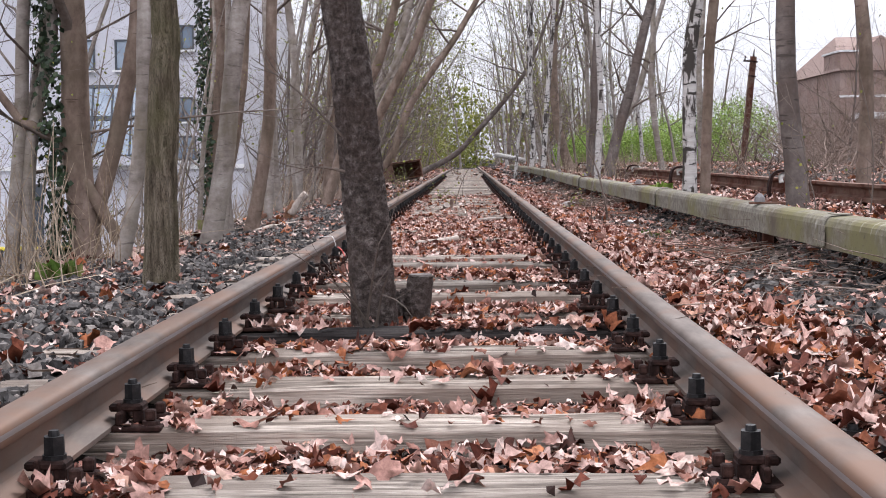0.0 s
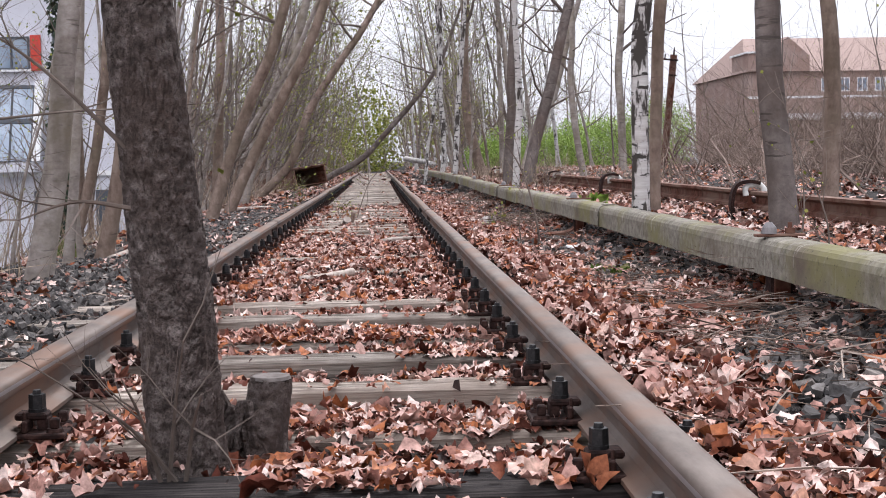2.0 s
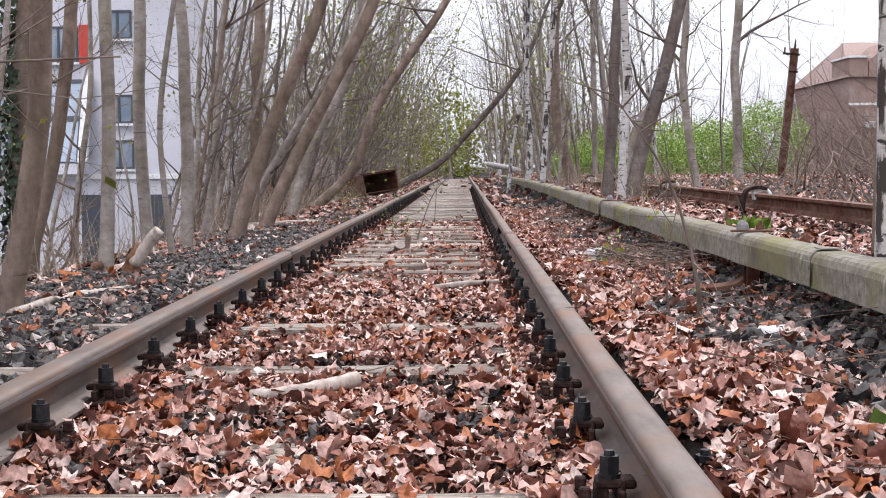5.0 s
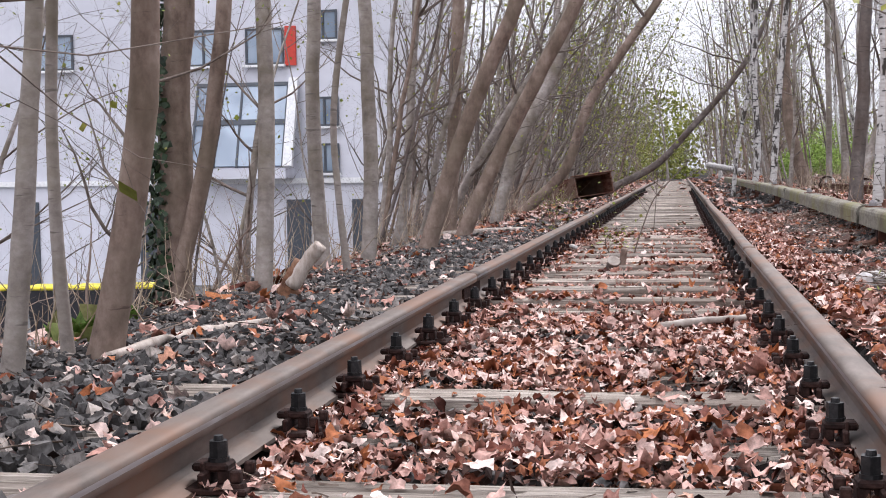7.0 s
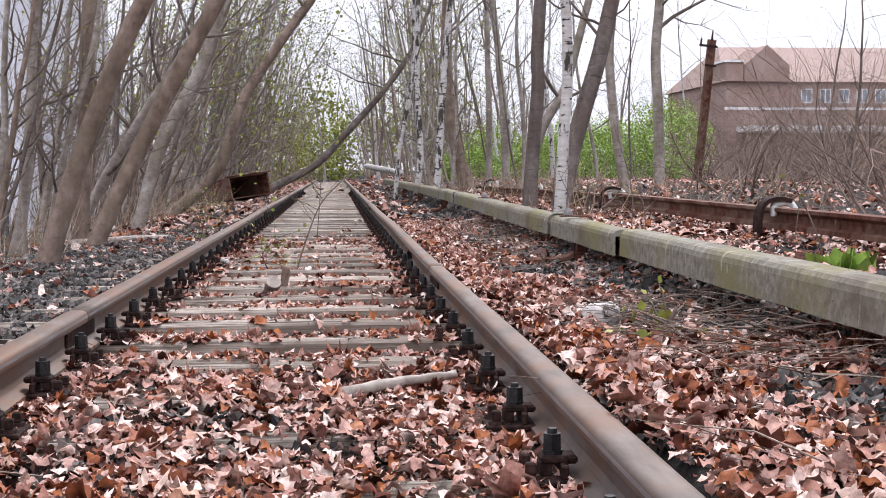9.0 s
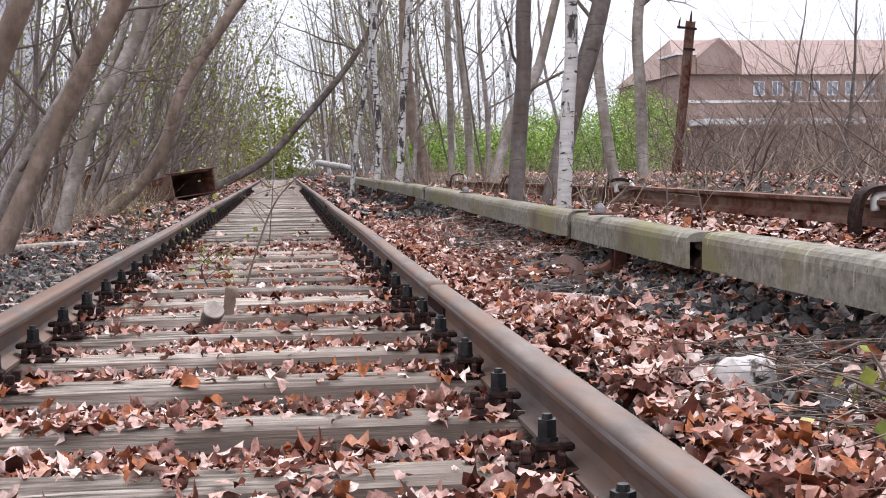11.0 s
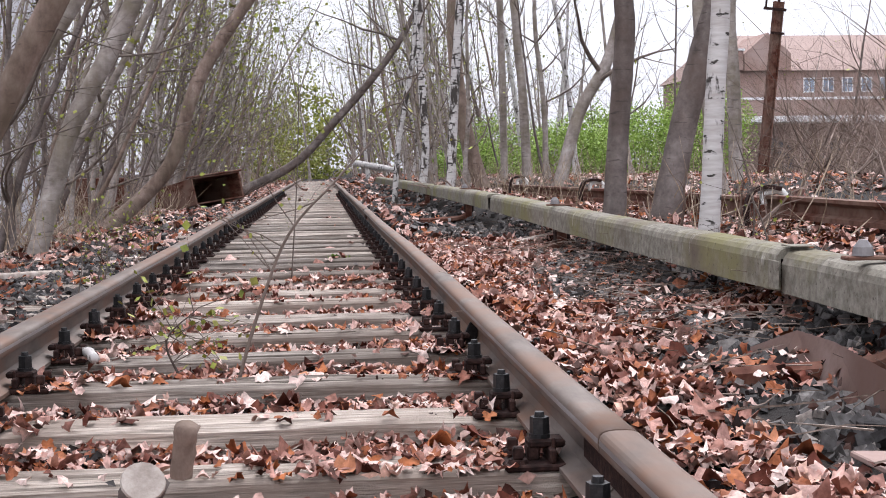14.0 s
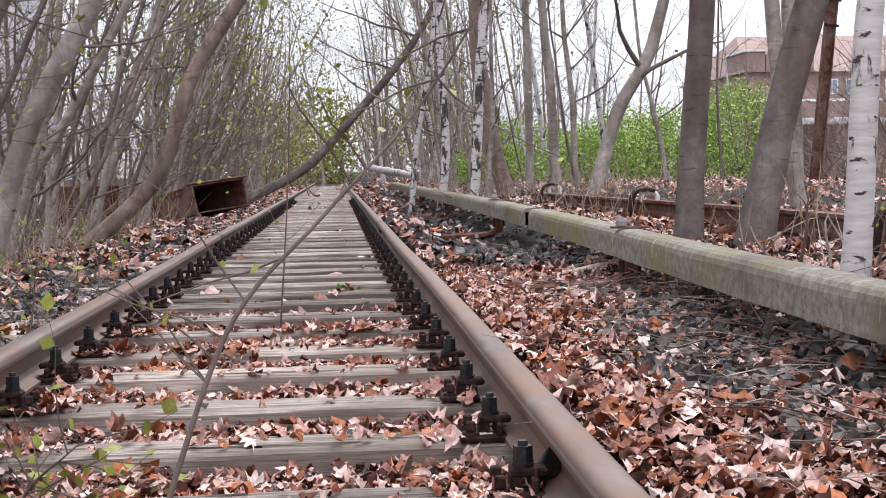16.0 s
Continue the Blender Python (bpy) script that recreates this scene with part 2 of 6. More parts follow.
# Brick and tile colours are paled and greyed to stand in for distance haze.
BRICK_WALL = rough_mat("hazed_red_brick_wall", (0.21, 0.135, 0.11), (0.3, 0.2, 0.168), (0.4, 0.29, 0.25), 6.0, (1, 1, 4), 0.85, 0.0, 0.2, 0.01, stain=(0.36, 0.27, 0.24), stain_scale=0.4)
ROOF_TILE = rough_mat("hazed_red_clay_roof", (0.26, 0.185, 0.16), (0.33, 0.24, 0.21), (0.4, 0.305, 0.275), 5.0, (1, 4, 4), 0.8, 0.0, 0.3, 0.02)
FRAME_DARK = plain("dark_window_frame", (0.07, 0.08, 0.095), 0.4)
FRAME_WHITE = plain("white_window_frame", (0.78, 0.78, 0.78), 0.4)
RED_PAINT = plain("red_shutter_paint", (0.55, 0.06, 0.04), 0.5)
BIN_BLACK = plain("black_plastic", (0.025, 0.025, 0.03), 0.45)
BIN_YELLOW = plain("yellow_plastic_lid", (0.72, 0.6, 0.05), 0.45)
ASPHALT = rough_mat("yard_asphalt", (0.12, 0.12, 0.12), (0.2, 0.2, 0.2), (0.27, 0.265, 0.26), 20.0, rough=0.9, bump=0.2, stain=(0.15, 0.15, 0.145), stain_scale=0.4)
CUT_WOOD = rough_mat("pale_cut_wood", (0.24, 0.2, 0.17), (0.4, 0.35, 0.31), (0.55, 0.5, 0.46), 12.0, rough=0.9, bump=0.3)
STUMP_WOOD = rough_mat("weathered_sawn_wood", (0.07, 0.06, 0.055), (0.16, 0.14, 0.13), (0.27, 0.245, 0.23), 14.0, rough=0.9, bump=0.4)
PALE_STICK = rough_mat("barkless_pale_branch", (0.24, 0.19, 0.155), (0.45, 0.38, 0.33), (0.6, 0.54, 0.49), 8.0, (4, 4, 1), 0.85, 0.0, 0.4, 0.004)
ROT_WOOD = rough_mat("rotting_brown_wood", (0.05, 0.025, 0.015), (0.2, 0.1, 0.06), (0.36, 0.23, 0.16), 9.0, rough=0.9, bump=0.7, dist=0.02)
TAPE_RED = plain("red_plastic_tape", (0.62, 0.06, 0.05), 0.4)
TAPE_WHITE = plain("white_plastic_tape", (0.75, 0.74, 0.74), 0.4)


def glass_mat():
    m, n, l, b = nodes_of("window_glass", 0.06)
    b.inputs["Base Color"].default_value = (0.2, 0.27, 0.36, 1)
    b.inputs["Specular IOR Level"].default_value = 0.8
    g = noise_of(n, l, coords(n, l), 0.6, 2.0)
    l.new(ramp_of(n, l, g, [(0.35, (0.12, 0.17, 0.24)), (0.65, (0.34, 0.42, 0.52))]), b.inputs["Base Color"])
    return m


GLASS = glass_mat()


# ---- helpers for shapes ----
def empty(name, at, label, category, group="", kind=""):
    ob = new(name)
    ob.matrix_world = at if isinstance(at, Matrix) else Matrix.Translation(at)
    return tagged(ob, label, category, group, kind)


def part(name, bm, material, parent=None, label=""):
    me = bpy.data.meshes.new(name)
    bm.to_mesh(me)
    bm.free()
    me.materials.append(material)
    ob = new(name, me)
    ob.parent = parent
    if label:
        ob["label"] = label
    return ob


def soup_part(name, verts, faces, material, parent=None, smooth=False):
    me = bpy.data.meshes.new(name)
    me.from_pydata(verts, [], faces)
    me.materials.append(material)
    if smooth:
        me.polygons.foreach_set("use_smooth", [True] * len(me.polygons))
    else:
        me.shade_flat()
    me.update()
    ob = new(name, me)
    ob.parent = parent
    return ob


def box(bm, x0, x1, y0, y1, z0, z1, bevel=0.0, m=None):
    r = bmesh.ops.create_cube(bm, size=1.0)
    for v in r["verts"]:
        v.co = Vector(((x0 + x1) / 2 + v.co.x * (x1 - x0), (y0 + y1) / 2 + v.co.y * (y1 - y0), (z0 + z1) / 2 + v.co.z * (z1 - z0)))
        if m is not None:
            v.co = m @ v.co
    if bevel:
        es = list({e for v in r["verts"] for e in v.link_edges})
        bmesh.ops.bevel(bm, geom=es, offset=bevel, segments=1, affect="EDGES")
    return bm


def prism(bm, sides, r0, r1, z0, z1, m=None):
    r = bmesh.ops.create_cone(bm, cap_ends=True, segments=sides, radius1=r0, radius2=r1, depth=z1 - z0)
    for v in r["verts"]:
        v.co.z += (z0 + z1) / 2
        if m is not None:
            v.co = m @ v.co
    return bm


class Soup:
    """Vertices and faces of many tubes and blades, gathered into one mesh."""

    def __init__(self):
        self.v, self.f = [], []

    def tube(self, pts, radii, sides=5, rng=None, rough=0.0, cap=True):
        base, k = len(self.v), len(pts)
        ref = Vector((0.31, 0.95, 0.05))
        for i, p in enumerate(pts):
            d = (pts[min(i + 1, k - 1)] - pts[max(i - 1, 0)]).normalized()
            a = d.cross(ref).normalized()
            b = d.cross(a)
            for s in range(sides):
                w = 2 * math.pi * s / sides
                rr = radii[i] * (1 + (rng.uniform(-rough, rough) if rough else 0))
                q = p + (a * math.cos(w) + b * math.sin(w)) * rr
                self.v.append((q.x, q.y, q.z))
        for i in range(k - 1):
            for s in range(sides):
                t = (s + 1) % sides
                self.f.append((base + i * sides + s, base + i * sides + t, base + (i + 1) * sides + t, base + (i + 1) * sides + s))
        if cap:
            self.f.append(tuple(base + (k - 1) * sides + s for s in range(sides)))
            self.f.append(tuple(base + s for s in range(sides))[::-1])

    def leaf(self, p, d, n, size):
        side = d.cross(n).normalized() * size * 0.45
        base = len(self.v)
        for q in (p, p + d * size * 0.5 + side, p + d * size, p + d * size * 0.5 - side):
            self.v.append((q.x, q.y, q.z))
        self.f.append((base, base + 1, base + 2, base + 3))


def spline(ctrl, steps):
    """A smooth line through the control points."""
    c = [Vector(p) for p in ctrl]
    c = [c[0] * 2 - c[1]] + c + [c[-1] * 2 - c[-2]]
    out = []
    for i in range(1, len(c) - 2):
        for s in range(steps):
            t = s / steps
            a, b, d, e = c[i - 1], c[i], c[i + 1], c[i + 2]
            out.append(0.5 * (2 * b + (d - a) * t + (2 * a - 5 * b + 4 * d - e) * t * t + (3 * b - a - 3 * d + e) * t ** 3))
    out.append(c[-2])
    return out


def rand_dir(rng):
    while True:
        v = Vector((rng.uniform(-1, 1), rng.uniform(-1, 1), rng.uniform(-1, 1)))
        if 0.1 < v.length < 1:
            return v.normalized()


def grow(soup, rng, p, d, r, length, level, leaves=None, up=0.25):
    """A bough that wanders, thins and forks into smaller ones."""
    n = (2, 3, 5)[min(level, 2)]
    pts, dirs = [p.copy()], [d]
    for i in range(n):
        d = (d + rand_dir(rng) * 0.24 + Vector((0, 0, up * 0.3))).normalized()
        p = p + d * (length / n)
        pts.append(p.copy())
        dirs.append(d)
    soup.tube(pts, [r * (1 - 0.75 * i / n) for i in range(n + 1)], 5 if level > 1 else 3, cap=False)
    if leaves is not None and level == 0:
        for i in range(1, n + 1):
            if rng.random() < 0.3:
                leaves.leaf(pts[i], rand_dir(rng), rand_dir(rng), rng.uniform(0.03, 0.075))
    if level > 0:
        for i in range(rng.randint(3, 5)):
            k = rng.randint(1, n)
            side = (dirs[k] + rand_dir(rng) * 0.9).normalized()
            grow(soup, rng, pts[k], side, r * rng.uniform(0.35, 0.55) * (1 - 0.5 * k / n), length * rng.uniform(0.4, 0.7), level - 1, leaves, up)


BURIED = (5, 8, 11, 12, 14, 16, 17, 18)


def sleeper_y(k):
    return 6.19 + 0.6756 * k


# ---- the ground: one sheet with the embankment on one side ----
def smooth_step(a, b, v):
    t = np.clip((v - a) / (b - a), 0, 1)
    return t * t * (3 - 2 * t)


def ground_z(x, y):
    x, y = np.asarray(x, float), np.asarray(y, float)
    z = 0.012 * np.sin(x * 7.1 + y * 1.3) * np.sin(y * 4.7 - x * 2.0) + 0.012 * np.sin(y * 2.1 + 1.0) * np.cos(x * 3.3)
    z = z - 0.03 * (np.abs(x) < 0.82) + 0.118 * smooth_step(0.86, 0.96, x) + 0.035 * smooth_step(0.88, 0.95, x) * (1 - smooth_step(1.1, 1.35, x)) + 0.04 * smooth_step(-0.86, -1.0, x)
    z = z + 0.045 * smooth_step(12.6, 13.6, y) * (1 - smooth_step(18.6, 19.6, y)) * (np.abs(x) < 1.0)
    z = z - 0.07 * smooth_step(-1.6, -2.7, x) - 2.33 * smooth_step(-2.7, -6.8, x) * (1 - 0.75 * smooth_step(28, 48, y) * smooth_step(-9, -5, x))
    z = z + 0.03 * smooth_step(1.0, 1.7, x) * (1 - smooth_step(2.0, 2.6, x)) * (1 - smooth_step(1.7, 2.2, x)) + 0.2 * smooth_step(1.75, 2.25, x) + 0.2 * smooth_step(3.0, 5.0, x) * smooth_step(26, 40, y)
    z = z - 0.9 * smooth_step(9, 16, x)
    return z


def ground_sheet():
    xs = np.concatenate([[-900, -300, -120, -60], np.arange(-36, -8, 2.0), np.arange(-8, -3, 0.5), np.arange(-3, 4, 0.12), np.arange(4, 10, 0.6), np.arange(10, 40, 3.0), [60, 120, 300, 900]])
    ys = np.concatenate([[-900, -300, -100, -40, -15, -5], np.arange(0, 32, 0.14), np.arange(32, 60, 0.7), np.arange(60, 130, 5.0), [180, 300, 600, 1500]])
    gx, gy = np.meshgrid(xs, ys)
    gz = ground_z(gx, gy)
    v = np.stack([gx.ravel(), gy.ravel(), gz.ravel()], 1).tolist()
    w = len(xs)
    f = [(j * w + i, j * w + i + 1, (j + 1) * w + i + 1, (j + 1) * w + i) for j in range(len(ys) - 1) for i in range(w - 1)]
    ob = soup_part("ground", v, f, SOIL, None, True)
    tagged(ob, "dark leaf mould and soil on a railway embankment", "ground", kind="structure")


ground_sheet()
yard = bmesh.new()
box(yard, -40, -6.9, 10, 62, -2.9, -2.33)
tagged(part("road", yard, ASPHALT), "grey asphalt yard below the embankment", "yard", kind="structure")


# ---- rails ----
RAIL_X, RAIL_TOP = 0.857, 0.227


def rail_profile():
    half = [(0.072, 0.0), (0.072, 0.012), (0.022, 0.03), (0.0085, 0.045), (0.0085, 0.098), (0.014, 0.103), (0.042, 0.112), (0.0455, 0.117), (0.047, 0.132), (0.0465, 0.144), (0.0435, 0.1525), (0.0375, 0.158), (0.027, 0.1615), (0.012, 0.163)]
    return half + [(-x, z) for x, z in reversed(half)]


def sweep(profile, ys, x0, z0):
    v, f, n = [], [], len(profile)
    for y in ys:
        dx = 0.004 * math.sin(y * 0.7 + x0)
        dz = 0.004 * math.sin(y * 0.45 + x0 * 2)
        v += [(x0 + px + dx, y, z0 + pz + dz) for px, pz in profile]
    for j in range(len(ys) - 1):
        for i in range(n):
            f.append((j * n + i, j * n + (i + 1) % n, (j + 1) * n + (i + 1) % n, (j + 1) * n + i))
    f += [tuple(range(n))[::-1], tuple((len(ys) - 1) * n + i for i in range(n))]
    return v, f


def running_rail(x0, ends):
    rail = empty("rail", (0, 0, 0), "worn brown rusted steel running rail on wooden sleepers", "rail", "running rails")
    for a, b in zip(ends, ends[1:]):
        ys = list(np.linspace(a + 0.006, b - 0.006, max(6, int((b - a) * 2))))
        v, f = sweep(rail_profile(), ys, x0, RAIL_TOP - 0.163)
        ob = soup_part("rail_length", v, f, RUST_RAIL, rail)
        ob.data.materials.append(RUST_TOP)
        for p in ob.data.polygons:
            if p.center.z > RAIL_TOP - 0.03 and p.normal.z > -0.2:
                p.material_index = 1
            if p.center.z > RAIL_TOP - 0.047:
                p.use_smooth = True
    for y in ends[1:-1]:
        for s in (-1, 1):
            bm = box(bmesh.new(), x0 + s * 0.012 - 0.009, x0 + s * 0.012 + 0.009, y - 0.3, y + 0.3, 0.1, 0.168, 0.004)
            part("fishplate", bm, RUST_DARK, rail)
    return rail


running_rail(-RAIL_X, [-6.0, 4.4, 19.5, 34.6, 96.0])
running_rail(RAIL_X, [-6.0, 4.6, 22.0, 37.2, 96.0])


# ---- sleepers ----
def sleeper_mesh(seed, half, width, height):
    """A split, weathered beam: grooves run along it, the ends are ragged and the arrises worn."""
    rng = np.random.RandomState(seed)
    nx, prof = 40, 15
    bm = bmesh.new()
    us = np.linspace(0, 1, prof)
    grooves = [(rng.uniform(0.15, 0.85), rng.uniform(-1, 0.3), rng.uniform(0.3, 1.2), rng.uniform(0.008, 0.03)) for _ in range(7)]
    rows = []
    e0, e1 = rng.uniform(-0.03, 0.03, prof), rng.uniform(-0.03, 0.03, prof)
    for i in range(nx + 1):
        s = i / nx
        row = []
        for j, u in enumerate(us):
            y = (u - 0.5) * width
            z = height
            edge = min(u, 1 - u) * width
            if edge < 0.02:
                z -= (0.02 - edge) * 0.6
            x = -half + 2 * half * s + (e0[j] * (1 - s) ** 6 + e1[j] * s ** 6) * 2
            for gu, gs, gl, gd in grooves:
                if gs < s < gs + gl:
                    z -= gd * max(0, 1 - abs(u - gu - 0.03 * math.sin(s * 9 + gu * 20)) * 14)
            z += 0.004 * noise.noise(Vector((x * 2.0, y * 30, seed))) - 0.012 * max(0, noise.noise(Vector((x * 1.7, y * 6, seed + 9.0))))
            y += 0.008 * noise.noise(Vector((x * 2.4, seed, u * 3)))
            row.append(bm.verts.new((x, y, z)))
        low_a = bm.verts.new((row[0].co.x, row[0].co.y - 0.002, height - 0.17))
        low_b = bm.verts.new((row[-1].co.x, row[-1].co.y + 0.002, height - 0.17))
        rows.append([low_a] + row + [low_b])
    for a, b in zip(rows, rows[1:]):
        for j in range(len(a) - 1):
            bm.faces.new((a[j], b[j], b[j + 1], a[j + 1]))
    bm.faces.new(rows[0])
    bm.faces.new(rows[-1][::-1])
    bmesh.ops.recalc_face_normals(bm, faces=bm.faces)
    me = bpy.data.meshes.new("railway_sleeper")
    bm.to_mesh(me)
    bm.free()
    return me


sleeper_kinds = [sleeper_mesh(s, 1.42, 0.212, 0.07) for s in range(7)]
for me in sleeper_kinds:
    me.materials.append(SLEEPER)
tar_mesh = sleeper_mesh(31, 1.42, 0.26, 0.06)
tar_mesh.materials.append(SLEEPER_DARK)
SLEEPERS = range(-14, 132)
rng = random.Random(5)
for k in SLEEPERS:
    dark = k == 4
    ob = new("railway_sleeper", tar_mesh if dark else sleeper_kinds[rng.randrange(7)])
    sunk = -0.026 if k in BURIED else 0.0
    ob.matrix_world = pose(rng.uniform(-0.03, 0.03), sleeper_y(k) + 0.02, rng.uniform(-0.008, 0.004) + sunk, 0, 0, rng.uniform(-0.7, 0.7) + (180 if rng.random() < 0.5 else 0))
    tagged(ob, "blackened rotting wooden railway sleeper" if dark else "weathered grey split oak railway sleeper under the rails", "railway sleeper", "sleepers")


# ---- rail fastenings: ribbed plate, clamp, coach bolt with black nut, two square spikes ----
def fastening():
    th = empty("rail_fastening", (0, 0, 0), "rusty ribbed plate with clamp and black bolt on a sleeper", "rail fastening", "rail fastenings")
    bm = box(bmesh.new(), -0.2, 0.2, -0.085, 0.085, 0.0, 0.016, 0.004)
    part("base_plate", bm, RUST_DARK, th)
    for s in (-1, 1):
        bm = bmesh.new()
        box(bm, 0.078, 0.094, -0.075, 0.075, 0.016, 0.05, 0.004)
        part("rib", bm, RUST_DARK, th).scale.x = s
        bm = bmesh.new()
        box(bm, 0.05, 0.14, -0.034, 0.034, 0.045, 0.066, 0.006)
        box(bm, 0.112, 0.142, -0.03, 0.03, 0.014, 0.052, 0.004)
        box(bm, 0.076, 0.086, -0.05, -0.034, 0.03, 0.072, 0.003)
        box(bm, 0.076, 0.086, 0.034, 0.05, 0.03, 0.072, 0.003)
        part("clamp", bm, RUST_DARK, th).scale.x = s
        bolt = bmesh.new()
        prism(bolt, 12, 0.026, 0.026, 0.066, 0.076, pose(0.108, 0, 0))
        prism(bolt, 6, 0.0245, 0.0235, 0.076, 0.116, pose(0.108, 0, 0, 0, 0, 12))
        prism(bolt, 10, 0.013, 0.011, 0.116, 0.128, pose(0.108, 0, 0))
        part("nut", bolt, BOLT_BLACK, th, "oily black hexagon nut on its bolt").scale.x = s
        for dy in (-0.052, 0.052):
            bm = bmesh.new()
            prism(bm, 12, 0.026, 0.022, 0.016, 0.026, pose(0.168, dy, 0))
            box(bm, 0.155, 0.181, dy - 0.013, dy + 0.013, 0.026, 0.056, 0.004)
            part("screw_spike", bm, RUST_DARK, th).scale.x = s
    return th


fast = fastening()
first = True
for k in range(-6, 74):
    for x in (-RAIL_X, RAIL_X):
        m = pose(x + (0.001 if x > 0 else -0.001), sleeper_y(k), 0.0635 + rng.uniform(-0.001, 0.001), 0, 0, (180 if rng.random() < 0.5 else 0) + rng.uniform(-1, 1))
        if first:
            fast.matrix_world = m
            first = False
        else:
            copy_thing(fast, m)


# ---- covered conductor rail beside the track ----
def cover_z(y):
    return 0.322 + 0.045 * float(smooth_step(24, 35, y))


def guard_board(y0, y1, dx=0.0, tilt=0.0):
    th = empty("conductor_rail_cover", (1.928 + dx, y0, 0), "mossy grey weathered guard board over the conductor rail", "guard board", "guard boards")
    n = max(4, int((y1 - y0) * 6))
    prof = [(-0.082, 0.0), (-0.08, 0.105), (-0.073, 0.128), (-0.06, 0.144), (-0.04, 0.152), (0.04, 0.155), (0.07, 0.148), (0.08, 0.12), (0.082, 0.0), (0.06, 0.0), (0.06, 0.115), (-0.06, 0.115), (-0.06, 0.0)]
    v, f, k = [], [], len(prof)
    for j in range(n + 1):
        y = (y1 - y0) * j / n
        zz = cover_z(y0 + y) + tilt * (y - 4 * (tilt > 0))
        for i, (px, pz) in enumerate(prof):
            w = noise.noise(Vector((px * 9, (y0 + y) * 1.7, i))) * 0.004
            v.append((px + w + 0.006 * math.sin((y0 + y) * 0.9), y, zz + pz + w))
    for j in range(n):
        for i in range(k):
            f.append((j * k + i, j * k + (i + 1) % k, (j + 1) * k + (i + 1) % k, (j + 1) * k + i))
    f += [tuple(range(k))[::-1], tuple(n * k + i for i in range(k))]
    soup_part("board", v, f, COVER, th)
    v, f = sweep([(-0.035, 0.0), (0.035, 0.0), (0.035, 0.03), (0.01, 0.045), (0.01, 0.07), (0.035, 0.085), (0.035, 0.105), (-0.035, 0.105), (-0.035, 0.085), (-0.01, 0.07), (-0.01, 0.045), (-0.035, 0.03)], list(np.linspace(0.0, y1 - y0, 12)), 0.0, 0.0)
    v = [(x, y, z + cover_z(y0 + y) + tilt * (y - 4 * (tilt > 0)) + 0.004) for x, y, z in v]
    soup_part("conductor_rail", v, f, RUST_DARK, th)
    return th


for a, b, dx, tl in ((-4.0, 3.2, 0, 0), (3.26, 9.72, 0, 0), (9.75, 15.45, 0, 0.0), (15.48, 21.3, 0.0, 0.0), (21.56, 23.84, 0.012, 0.004), (23.87, 31.8, 0, 0), (32.1, 38.2, 0.0, 0), (38.3, 46.6, 0, 0), (46.7, 58.0, 0, 0)):
    guard_board(a, b, dx, tl)


def cover_support(y):
    th = empty("cover_bracket", (1.925, y, 0), "curved red rusted iron bracket under the guard board", "bracket", "cover brackets")
    z1 = cover_z(y) + 0.02
    s = Soup()
    s.tube(spline([(0.02, 0, z1), (0.015, 0, z1 * 0.75), (-0.03, 0, 0.225), (-0.14, 0, 0.185), (-0.55, 0.0, 0.165)], 5), [0.032] * 21, 6)
    soup_part("stem", s.v, s.f, RUST_RED, th)
    bm = box(bmesh.new(), -0.045, 0.06, -0.05, 0.05, z1 - 0.13, z1 - 0.01, 0.008)
    part("collar", bm, RUST_DARK, th)
    bm = box(bmesh.new(), -0.035, 0.035, -0.06, 0.06, 0.0, z1 - 0.03, 0.006)
    part("post", bm, RUST_RED, th)


def next_track_rail(y0, y1):
    th = empty("rail", (3.66, y0, 0.0), "dark rusted running rail of the disused next track", "rail", "next track rails")
    v, f = sweep(rail_profile(), list(np.linspace(0, y1 - y0, 30)), 0.0, 0.285)
    soup_part("rail_length", v, f, RUST_DARK, th)


for y in (5.4, 11.3, 16.9, 22.95, 28.53, 34.4, 40.2, 46.0):
    cover_support(y)


# ---- bare conductor rail of the next track, hung from hooked brackets ----
def bare_rail(y0, y1, drop=0.0):
    th = empty("conductor_rail", (3.25, y0, 0), "bare red rusted conductor rail of the disused next track", "conductor rail", "bare conductor rails")
    prof = [(-0.05, 0.0), (0.05, 0.0), (0.05, 0.028), (0.014, 0.045), (0.014, 0.095), (0.06, 0.118), (0.06, 0.14), (-0.06, 0.14), (-0.06, 0.118), (-0.014, 0.095), (-0.014, 0.045), (-0.05, 0.028)]
    v, f = sweep(prof, list(np.linspace(0, y1 - y0, 20)), 0.0, 0.4)
    v = [(x, y, z - drop * y) for x, y, z in v]
    soup_part("rail_length", v, f, RUST_RED, th)


bare_rail(4.0, 16.2, 0.0)
bare_rail(16.4, 28.0, -0.002)
bare_rail(28.1, 41.0, 0.004)
next_track_rail(4.0, 48.0)


def ribbon(pts, half, thick):
    """A flat bar bent along the points in the x-z plane."""
    c = spline(pts, 5)
    v, f, k = [], [], len(c)
    for i, p in enumerate(c):
        d = (c[min(i + 1, k - 1)] - c[max(i - 1, 0)]).normalized()
        n = Vector((-d.z, 0, d.x)) * thick / 2
        for q in (p + n + Vector((0, -half, 0)), p + n + Vector((0, half, 0)), p - n + Vector((0, half, 0)), p - n + Vector((0, -half, 0))):
            v.append((q.x, q.y, q.z))
    for i in range(k - 1):
        for q in range(4):
            f.append((i * 4 + q, i * 4 + (q + 1) % 4, i * 4 + 4 + (q + 1) % 4, i * 4 + 4 + q))
    f += [(0, 1, 2, 3)[::-1], tuple((k - 1) * 4 + q for q in range(4))]
    return v, f


